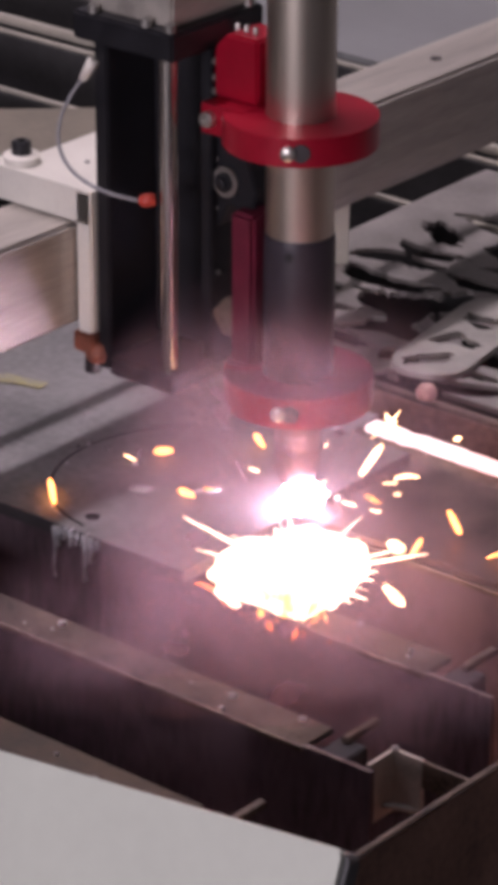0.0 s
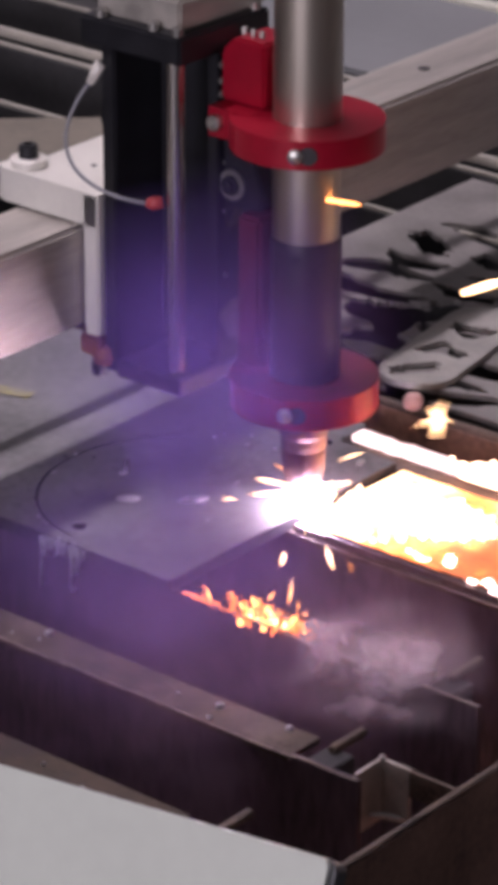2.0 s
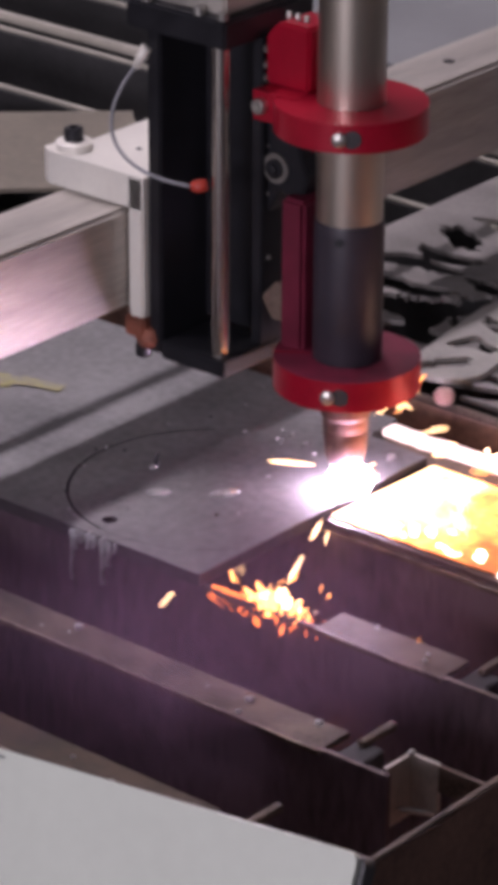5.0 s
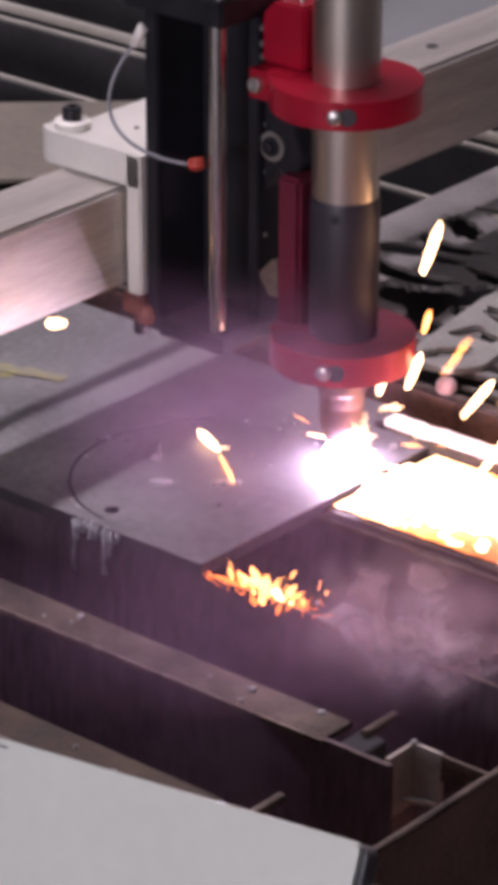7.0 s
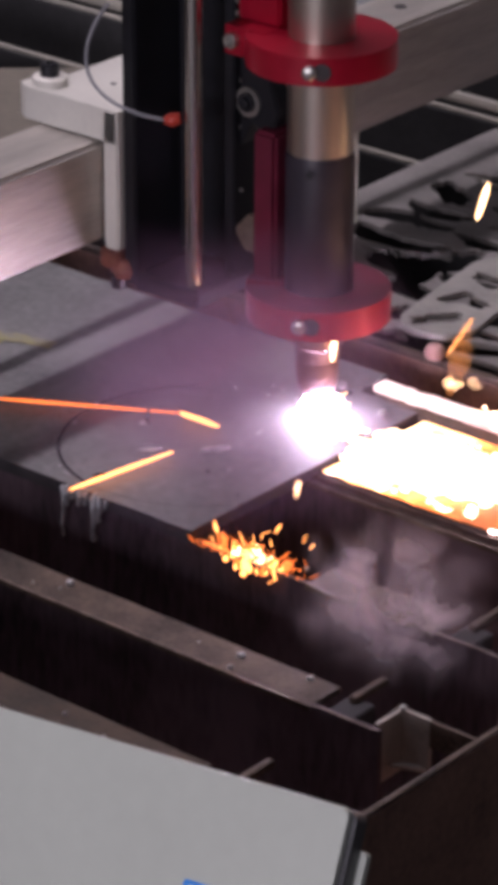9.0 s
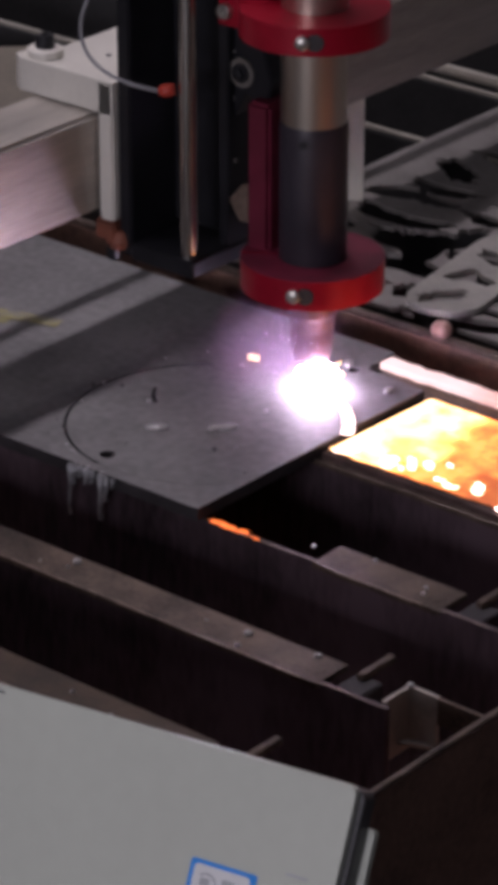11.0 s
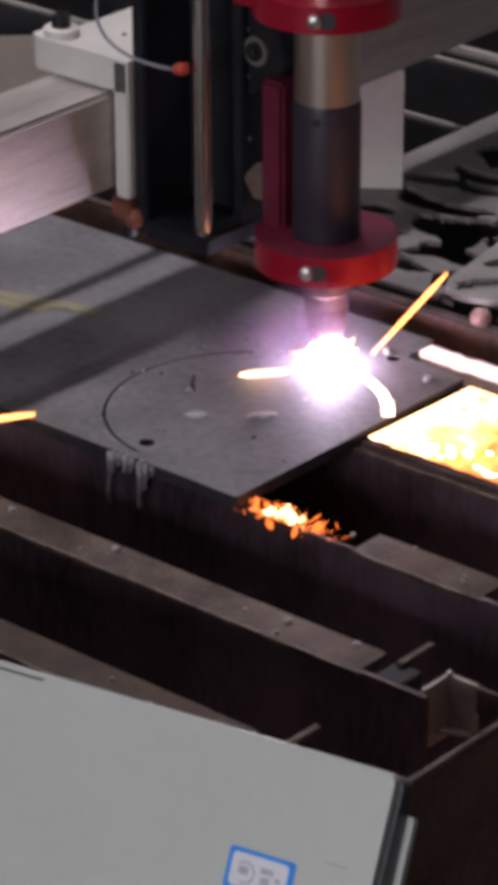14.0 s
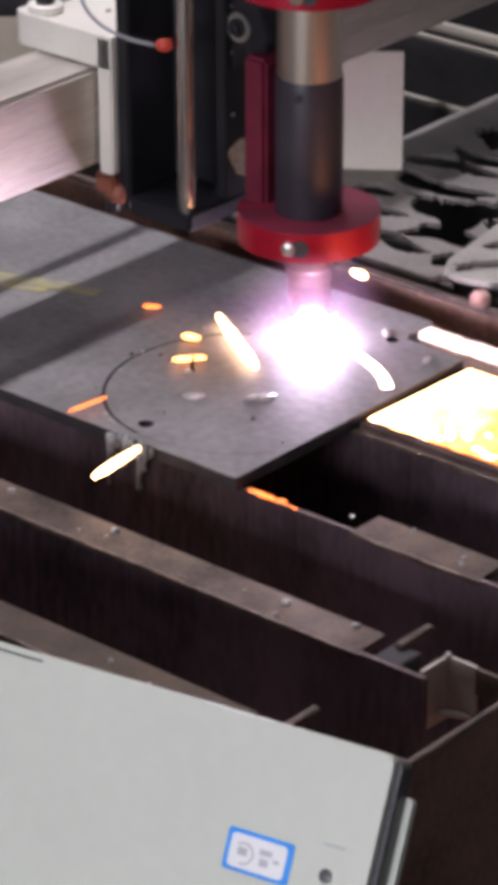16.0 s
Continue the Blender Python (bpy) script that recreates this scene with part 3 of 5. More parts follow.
def loop_part():
    """A rounded cut part with three windows, lying on the scrap sheet."""
    def rounded(x0, x1, y0, y1, r, k=8):
        pts = []
        for cx, cy, a0 in ((x1 - r, y1 - r, 0), (x0 + r, y1 - r, 90), (x0 + r, y0 + r, 180), (x1 - r, y0 + r, 270)):
            pts += [(cx + r * math.cos(radians(a0 + 90 * i / k)), cy + r * math.sin(radians(a0 + 90 * i / k))) for i in range(k + 1)]
        return pts
    bm = bmesh.new()
    add_prism(bm, rounded(-0.033, 0.033, -0.09, 0.09, 0.03), 0, 0.005)
    p = part("cut_part", bm, "part")
    for k, (y0, ln, wd) in enumerate(((-0.06, 0.021, 0.011), (-0.015, 0.021, 0.012), (0.035, 0.02, 0.014))):
        bm = bmesh.new()
        add_prism(bm, blob(0, y0, ln, wd, 14, k * 1.9 + 0.4), -0.02, 0.02)
        cut(p, bm)
    p.matrix_basis = pose(-0.100, 0.470, 0.0006, 0, 0, 10)
    return tagged(p, "pale rounded cut part with three windows", "cut part")


loop_part()


def small_back_things():
    bm = bmesh.new()
    add_box(bm, -0.05, 0.044, -0.002, 0.002, 0, 0.108)
    b = part("white_board", bm, "paper", bevel=0.0008)
    b.matrix_basis = pose(-0.318, 0.520, 0.0, 0, 0, 36)
    tagged(b, "upright pale board leaning behind the torch", "board")
    bm = bmesh.new()
    add_lathe(bm, [(0.007, 0), (0.0085, 0.002), (0.0085, 0.007), (0.006, 0.011), (0.002, 0.012)], 20)
    n = part("knob", bm, "pink", smooth=True)
    n.location = (-0.052, 0.354, 0.0012)
    tagged(n, "pinkish copper knob on the tray lip", "knob")


small_back_things()


# ---- the gantry ----
T0 = (-0.098, 0.2235)


def gantry_beam():
    """Box beam across the table; its place is that of the torch."""
    b = thing("gantry_beam", "brushed aluminium box beam across the cutting table", "gantry beam")
    x0, x1, y0, y1, z0, z1 = -0.242, -0.176, -0.75, 1.2, 0.113, 0.193
    bm = bmesh.new()
    add_prism(bm, [(x0, z0), (x1, z0), (x1, z1), (x0, z1)], y0, y1)
    bmesh.ops.transform(bm, verts=bm.verts, matrix=Matrix(((1, 0, 0, 0), (0, 0, 1, 0), (0, 1, 0, 0), (0, 0, 0, 1))))
    part("box_section", bm, "beam", b, bevel=0.0035, segments=3)
    for y in (-0.7, -0.2, 0.35, 0.6):
        bm = bmesh.new()
        add_lathe(bm, [(0.005, 0), (0.005, 0.0008)], 20, Matrix.Translation((-0.209, y, z1 + 0.0001)))
        part("bolt_hole", bm, "edge", b, "dark bolt hole")
    # bar added out of sight to throw a thin shadow line on the plate
    box_part("shadow_bar", (-0.293, -0.281, y0, y1, 0.138, 0.152), "flange", b, "added bar behind the beam, hidden, casting a thin shadow", 0.002)
    for y in (-0.6, 0.5):
        box_part("shadow_bar_arm", (-0.281, x0, y, y + 0.012, 0.141, 0.149), "black", b)
    for y in (-0.72, 1.15):
        box_part("end_foot", (x0 - 0.01, x1 + 0.01, y, y + 0.04, -0.12, z0), "black", b, bevel=0.003)
    return b


def screw(parent, place, r=0.0045, h=0.006, turn=(0, 0, 0), material="bright"):
    m = Matrix.Translation(place) @ pose(0, 0, 0, *turn)
    bm = bmesh.new()
    add_lathe(bm, [(r * 0.55, -0.001), (r, 0), (r, h * 0.85), (r * 0.85, h), (r * 0.45, h), (r * 0.45, h * 0.5)], 16, m)
    ob = part("screw", bm, material, parent)
    smooth_sides(ob)
    return ob


def z_axis_slide():
    s = thing("z_axis_slide", "black torch height slide with polished rods on a cream bracket", "linear slide")
    # cream bracket over the beam
    bm = bmesh.new()
    add_prism(bm, [(-0.255, -0.052), (-0.159, -0.052), (-0.159, 0.052), (-0.247, 0.052), (-0.247, -0.02), (-0.262, -0.024), (-0.264, -0.046)], 0.1945, 0.2205)
    br = part("bracket", bm, "white", s, "cream painted beam bracket", 0.0025)
    bm = bmesh.new()
    add_prism(bm, [(-0.1745, -0.2195), (-0.1595, -0.2195), (-0.1595, -0.115), (-0.163, -0.093), (-0.1715, -0.093), (-0.1745, -0.115)], -0.052, -0.038)
    bmesh.ops.transform(bm, verts=bm.verts, matrix=Matrix(((1, 0, 0, 0), (0, 0, 1, 0), (0, -1, 0, 0), (0, 0, 0, 1))))
    part("leg", bm, "white", br, "", 0.0015)
    lathe_part("foot_knob", [(0.003, 0), (0.0095, 0.003), (0.012, 0.009), (0.0095, 0.017), (0.004, 0.021)], "rust", br, Matrix.Translation((-0.160, -0.043, 0.083)), "worn red-brown knob", 24)
    box_part("foot_block", (-0.1775, -0.1568, -0.0545, -0.0355, 0.0925, 0.1085), "rust", br, "heat-browned foot block", 0.002)
    lathe_part("foot_tip", [(0.003, 0), (0.006, 0.002), (0.006, 0.012)], "black", br, Matrix.Translation((-0.166, -0.045, 0.074)), segs=20)
    lathe_part("boss", [(0.014, 0), (0.014, 0.006), (0.012, 0.007)], "white", br, Matrix.Translation((-0.243, -0.036, 0.2205)), segs=28)
    screw(br, (-0.243, -0.036, 0.2275), 0.0075, 0.010, material="black")
    screw(br, (-0.180, 0.044, 0.2205), 0.006, 0.008, material="black")
    for x, y in ((-0.205, -0.005), (-0.19, 0.012)):
        lathe_part("hole", [(0.0022, 0), (0.0022, 0.0006)], "edge", br, Matrix.Translation((x, y, 0.2206)), segs=12)
    # black frame
    box_part("back_plate", (-0.158, -0.145, -0.048, 0.046, 0.082, 0.336), "black", s, "", 0.0015)
    box_part("inner_panel", (-0.145, -0.100, 0.004, 0.012, 0.100, 0.336), "black", s)
    box_part("front_column", (-0.088, -0.078, -0.012, 0.046, 0.097, 0.336), "black", s, "", 0.001)
    top = box_part("top_plate", (-0.172, -0.077, -0.055, 0.046, 0.336, 0.357), "black", s, "", 0.002)
    box_part("bottom_plate", (-0.140, -0.077, -0.055, 0.046, 0.083, 0.097), "black", s, "", 0.0015)
    blk = box_part("motor_flange", (-0.165, -0.086, -0.044, 0.05, 0.357, 0.380), "beam", s, "grey aluminium motor flange", 0.002)
    for x, y in ((-0.155, -0.05), (-0.083, -0.05), (-0.083, 0.036), (-0.105, -0.05)):
        screw(top, (x, y, 0.357), 0.0042, 0.006)
    screw(blk, (-0.100, -0.030, 0.380), 0.008, 0.012, material="black")
    for x, y in ((-0.090, -0.044), (-0.090, 0.036), (-0.135, 0.03)):
        lathe_part("guide_rod", [(0.0068, 0.097), (0.0068, 0.336)], "rod", s, Matrix.Translation((x, y, 0)), "polished steel guide rod", 32)
    for z in (0.327, 0.315, 0.305):
        screw(s, (-0.078, -0.008, z), 0.003, 0.003, (0, 90, 0))
    for z, m_ in ((0.29, "bright"), (0.252, "bright"), (0.215, "bright"), (0.165, "bright")):
        screw(s, (-0.078, -0.004, z), 0.0018, 0.0015, (0, 90, 0), m_)
    # moving arm with pivot
    bm = bmesh.new()
    add_prism(bm, [(-0.078, 0.272), (-0.062, 0.275), (-0.050, 0.268), (-0.046, 0.25), (-0.040, 0.236), (-0.044, 0.22), (-0.056, 0.216), (-0.066, 0.222), (-0.078, 0.2)], -0.006, 0.012)
    bmesh.ops.transform(bm, verts=bm.verts, matrix=Matrix(((1, 0, 0, 0), (0, 0, 1, 0), (0, 1, 0, 0), (0, 0, 0, 1))))
    arm = part("arm", bm, "black", s, "black pivot arm", 0.0015)
    lathe_part("washer", [(0.0115, 0), (0.0115, 0.0016), (0.009, 0.0017)], "bright", arm, Matrix.Translation((-0.068, -0.007, 0.238)) @ pose(0, 0, 0, 90, 0, 0), segs=28)
    lathe_part("pivot", [(0.0075, 0), (0.0075, 0.003), (0.0045, 0.0031), (0.0045, 0.0065), (0.003, 0.007)], "black", arm, Matrix.Translation((-0.068, -0.008, 0.238)) @ pose(0, 0, 0, 90, 0, 0), segs=20)
    bm = bmesh.new()
    add_prism(bm, [(-0.080, 0.135), (-0.066, 0.150), (-0.060, 0.150), (-0.060, 0.120), (-0.07, 0.120)], -0.010, -0.004)
    bmesh.ops.transform(bm, verts=bm.verts, matrix=Matrix(((1, 0, 0, 0), (0, 0, 1, 0), (0, 1, 0, 0), (0, 0, 0, 1))))
    part("gusset", bm, "flange", s, "brownish metal gusset", 0.0008)
    # sensor cable
    bm = bmesh.new()
    pts = []
    a, b_, c, d = Vector((-0.160, -0.052, 0.312)), Vector((-0.196, -0.07, 0.262)), Vector((-0.165, -0.085, 0.232)), Vector((-0.106, -0.055, 0.2275))
    for i in range(25):
        t = i / 24
        pts.append(a * (1 - t) ** 3 + b_ * 3 * t * (1 - t) ** 2 + c * 3 * t * t * (1 - t) + d * t ** 3)
    add_sweep(bm, pts, 0.0014, 10)
    part("cable", bm, "cable", s, "thin grey sensor cable", smooth=True)
    bm = bmesh.new()
    add_sweep(bm, [(-0.108, -0.0555, 0.2277), (-0.104, -0.0535, 0.228), (-0.098, -0.05, 0.2295)], [0.0035, 0.0052, 0.0045], 12)
    part("cable_boot", bm, "orange", s, "orange-red cable boot", smooth=True)
    bm = bmesh.new()
    add_sweep(bm, [(-0.156, -0.05, 0.322), (-0.160, -0.0515, 0.314), (-0.164, -0.053, 0.306)], [0.0045, 0.004, 0.003], 12)
    part("cable_collar", bm, "white", s, "white cable collar", smooth=True)
    return s


def clamp_ring(parent, z0, z1, r, open_r, bolts, material="red"):
    """Split ring: an annulus with a narrow gap on the slide's side."""
    bm = bmesh.new()
    k, gap = 72, radians(1.6)
    mid = radians(214)
    rows = []
    for i in range(k + 1):
        a = mid + gap + (2 * math.pi - 2 * gap) * i / k
        c, s = math.cos(a), math.sin(a)
        rows.append([bm.verts.new((q * c, q * s, z)) for q, z in ((open_r, z0), (r, z0), (r, z1), (open_r, z1))])
    for a, c in zip(rows, rows[1:]):
        for q in range(4):
            bm.faces.new((a[q], c[q], c[(q + 1) % 4], a[(q + 1) % 4]))
    bm.faces.new(rows[0][::-1])
    bm.faces.new(rows[-1])
    ob = part("clamp_ring", bm, material, parent, "red anodised split clamp ring", 0.0016)
    smooth_sides(ob, 0.35)
    if material == "dusty":
        ob.data.materials.append(M["red"])
        for f in ob.data.polygons:
            f.material_index = 0 if f.normal.z > 0.5 else 1
    zc = (z0 + z1) / 2
    for ang, dz in bolts:
        a = radians(ang)
        lathe_part("socket", [(0.0066, 0), (0.0066, 0.002)], "edge", ob, Matrix.Translation(((r - 0.001) * math.cos(a), (r - 0.001) * math.sin(a), zc + dz)) @ pose(0, 0, 0, 0, 90, ang), segs=20)
        a -= radians(9)
        lathe_part("bolt", [(0.0055, -0.002), (0.0055, 0.003), (0.0035, 0.0042)], "bright", ob, Matrix.Translation((r * math.cos(a), r * math.sin(a), zc + dz)) @ pose(0, 0, 0, 0, 90, ang - 9), "bare steel bolt", 16)
    return ob


def cutting_torch():
    t = thing("cutting_torch", "steel plasma torch barrel held by red clamp rings", "plasma torch")
    lathe_part("barrel", [(0.0243, 0.210), (0.0245, 0.212), (0.0245, 0.62)], "tube", t, label="turned steel barrel", segs=64)
    lathe_part("sleeve", [(0.0235, 0.092), (0.0257, 0.098), (0.0257, 0.2105), (0.0250, 0.2146)], "sleeve", t, label="dark insulating sleeve", segs=64)
    lathe_part("nozzle_body", [(0.0165, 0.058), (0.0188, 0.061), (0.0188, 0.074), (0.0172, 0.076), (0.0196, 0.078), (0.0196, 0.083), (0.0188, 0.085), (0.0188, 0.095)], "copper", t, label="copper nozzle retaining body", segs=48)
    lathe_part("nozzle", [(0.004, 0.018), (0.0125, 0.020), (0.0158, 0.030), (0.0168, 0.046), (0.0160, 0.048), (0.0170, 0.050), (0.0170, 0.0585)], "copper", t, label="tapered copper nozzle", segs=40)
    lathe_part("vent_hole", [(0.0032, 0), (0.0032, 0.0012)], "black", t, Matrix.Translation((0.0256 * math.cos(radians(-68)), 0.0256 * math.sin(radians(-68)), 0.2035)) @ pose(0, 0, 0, 0, 90, -68), "small dark hole", 16)
    clamp_ring(t, 0.282, 0.303, 0.0555, 0.0247, ((-51, 0.0),))
    clamp_ring(t, 0.084, 0.107, 0.0545, 0.0259, ((-57, 0.0),), "dusty")
    bm = bmesh.new()
    add_prism(bm, [(-0.068, -0.028), (-0.03, -0.028), (-0.03, 0.022), (-0.068, 0.022)], 0.2815, 0.3035)
    part("clamp_ear", bm, "red", t, "", 0.002)
    screw(t, (-0.060, -0.028, 0.293), 0.006, 0.006, (90, 0, 0))
    bm = bmesh.new()
    add_prism(bm, [(-0.070, 0.304), (-0.030, 0.304), (-0.030, 0.352), (-0.058, 0.352), (-0.070, 0.340)], -0.012, 0.024)
    bmesh.ops.transform(bm, verts=bm.verts, matrix=Matrix(((1, 0, 0, 0), (0, 0, 1, 0), (0, 1, 0, 0), (0, 0, 0, 1))))
    part("holder_block", bm, "red", t, "red anodised holder block", 0.002)
    for x in (-0.058, -0.05, -0.042):
        screw(t, (x, 0.0, 0.352), 0.0022, 0.005)
    box_part("holder_bar", (-0.052, -0.030, -0.016, 0.028, 0.100, 0.222), "bar", t, "dark red vertical holder bar", 0.003)
    return t


def plasma_arc():
    a = thing("plasma_arc", "blinding white plasma arc with its glare, burning into the plate", "plasma arc")
    bm = bmesh.new()
    # glowing ball as wide as the arc's glare, which it stands for
    bmesh.ops.create_icosphere(bm, subdivisions=4, radius=0.0165)
    for v in bm.verts:
        v.co *= 1 + 0.16 * noise.noise(v.co * 110) + 0.05 * noise.noise(v.co * 420)
        v.co.z = max(0.0008, v.co.z * 0.9 + 0.008)
    part("flare", bm, "arc", a, smooth=True)
    rnd = random.Random(9)
    for i in range(5):
        ang, el = rnd.uniform(-1.2, 2.6), rnd.uniform(0.1, 0.6)
        d = Vector((math.cos(ang) * math.cos(el), math.sin(ang) * math.cos(el), math.sin(el)))
        ln = rnd.uniform(0.020, 0.030)
        bm = bmesh.new()
        o = Vector((0, 0, 0.006))
        add_sweep(bm, [o + d * 0.008, o + d * ln * 0.6, o + d * ln], [0.0020, 0.0011, 0.0003], 6)
        part("jet", bm, "sparkhot", a)
    return a


def kerf_tail():
    bm = bmesh.new()
    n = 26
    o, i_ = [], []
    for k in range(n + 1):
        a = radians(2 - 62 * k / n)
        w = 0.0034 * (0.8 + 0.5 * k / n) * (1 + 0.3 * noise.noise((k * 0.6, 2, 0)))
        o.append(((RADIUS + w) * math.cos(a), (RADIUS + w) * math.sin(a)))
        i_.append(((RADIUS - w) * math.cos(a), (RADIUS - w) * math.sin(a)))
    add_prism(bm, o + i_[::-1], 0.0003, 0.0012)
    k = part("hot_kerf", bm, "kerf")
    return tagged(k, "white-hot freshly cut kerf behind the arc", "hot kerf")


def smoke_puff(seed, size, wisps, material, label):
    """A puff of smoke: curling wisps, each a bulging torn veil, one behind the other."""
    rnd = random.Random(seed)
    puff = thing("smoke_puff", label, "smoke", "smoke over the cutting table")
    side, rise = Vector((0.755, 0.656, 0)), Vector((-0.26, 0.30, 0.92))
    deep = side.cross(rise)
    for w in range(wisps):
        bm = bmesh.new()
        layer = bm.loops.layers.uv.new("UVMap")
        k = 22
        push = (w - (wisps - 1) / 2) / max(1, wisps) * size[2] * 2
        mid = side * rnd.uniform(-0.3, 0.3) * size[0] + rise * rnd.uniform(-0.3, 0.3) * size[1] + deep * push
        turn, grow = rnd.uniform(0, 6.283), rnd.uniform(0.7, 1.05)
        grid = []
        for i in range(k + 1):
            for j in range(k + 1):
                u, v = 2 * i / k - 1, 2 * j / k - 1
                q = Vector((u, v, seed + w * 3.1))
                bulge = 0.5 * (1 - u * u - v * v) + 0.7 * noise.noise(q * 1.4) + 0.25 * noise.noise(q * 3.7)
                uu, vv = u + 0.18 * noise.noise(q * 2.1), v + 0.18 * noise.noise(q * 2.3 + Vector((7, 0, 0)))
                c, s_ = math.cos(turn), math.sin(turn)
                p = mid + side * (uu * c - vv * s_) * size[0] * grow + rise * (uu * s_ + vv * c) * size[1] * grow + deep * bulge * size[2] * 0.6
                grid.append((bm.verts.new(p), (u, v)))
        for i in range(k):
            for j in range(k):
                quad = [grid[i * (k + 1) + j], grid[(i + 1) * (k + 1) + j], grid[(i + 1) * (k + 1) + j + 1], grid[i * (k + 1) + j + 1]]
                if min(a * a + b * b for _, (a, b) in quad) > 1.0:
                    continue
                f = bm.faces.new([q for q, _ in quad])
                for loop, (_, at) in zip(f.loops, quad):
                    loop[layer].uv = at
        bmesh.ops.delete(bm, geom=[q for q in bm.verts if not q.link_faces], context="VERTS")
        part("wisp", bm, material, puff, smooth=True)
    return puff


def slag_shower(seed, spread, count, hotness, fine=False):
    """A cluster of falling molten droplets and streaks, moving as one."""
    rnd = random.Random(seed)
    bm = bmesh.new()
    for _ in range(count):
        p = Vector((rnd.gauss(0, spread[0]), rnd.gauss(0, spread[1]), abs(rnd.gauss(0, spread[2]))))
        d = Vector((p.x * 0.6 + rnd.gauss(0, 0.012), p.y * 0.6 + rnd.gauss(0, 0.012), 0.03 + rnd.gauss(0, 0.01))).normalized()
        ln, w = rnd.uniform(0.002, 0.012), 0.0003 + 0.0030 * rnd.random() ** 4
        if fine:
            ln, w = rnd.uniform(0.006, 0.026), 0.0003 + 0.0010 * rnd.random() ** 2
        add_sweep(bm, [p - d * ln * 0.5, p, p + d * ln * 0.5], [w * 0.4, w, w * 0.3], 6)
    s = part("slag_shower", bm, hotness)
    return tagged(s, "burst of fiery molten slag droplets under the plate", "molten slag", "molten slag under the plate", "stuff")


def molten_splash():
    bm = bmesh.new()
    bmesh.ops.create_icosphere(bm, subdivisions=5, radius=1)
    for v in bm.verts:
        n1 = 1 + 0.30 * noise.noise(v.co * 1.6) + 0.10 * noise.noise(v.co * 5)
        v.co = Vector((v.co.x * 0.050 * n1, v.co.y * 0.056 * n1, v.co.z * 0.022 * n1))
    rnd = random.Random(8)
    for _ in range(30):
        a = rnd.uniform(0, 6.283)
        d = Vector((math.cos(a), math.sin(a), rnd.uniform(-0.05, 0.35))).normalized()
        r0, ln, w = rnd.uniform(0.035, 0.05), rnd.uniform(0.01, 0.03) * rnd.uniform(0.4, 2), rnd.uniform(0.0006, 0.0024)
        add_sweep(bm, [d * r0, d * (r0 + ln * 0.5), d * (r0 + ln)], [w, w * 0.7, w * 0.2], 6)
    s = part("molten_splash", bm, "flare", smooth=True)
    return tagged(s, "white-hot splash of molten steel under the arc", "molten slag", "molten slag under the plate")


def molten_stream(seed, rx, ry, rz):
    """Molten steel blown from the cut over the offcut: a flat ragged tongue with a beaded rim."""
    rnd = random.Random(seed)
    bm = bmesh.new()
    bmesh.ops.create_icosphere(bm, subdivisions=5, radius=1)
    for v in bm.verts:
        n1 = 1 + 0.30 * noise.noise(v.co * 2.6 + Vector((seed, 0, 0))) + 0.28 * noise.noise(v.co * 7)
        v.co = Vector((v.co.x * rx * n1, v.co.y * ry * n1, v.co.z * rz * n1))
    for _ in range(46):
        a = rnd.uniform(0, 6.283)
        r = rnd.uniform(0.9, 1.35)
        c = bmesh.ops.create_icosphere(bm, subdivisions=2, radius=rnd.uniform(0.0012, 0.0036))
        bmesh.ops.transform(bm, verts=c["verts"], matrix=pose(rx * r * math.cos(a), ry * r * math.sin(a), rnd.uniform(-0.001, 0.004), 0, 0, rnd.uniform(0, 180)) @ Matrix.Diagonal((rnd.uniform(1, 2.4), 1, 0.8, 1)))
    s = part("molten_stream", bm, "flare", smooth=True)
    return tagged(s, "white-hot molten steel blown over the glowing offcut", "molten slag", "molten slag under the plate")


beam, slide, torch, arc, tail = gantry_beam(), z_axis_slide(), cutting_torch(), plasma_arc(), kerf_tail()


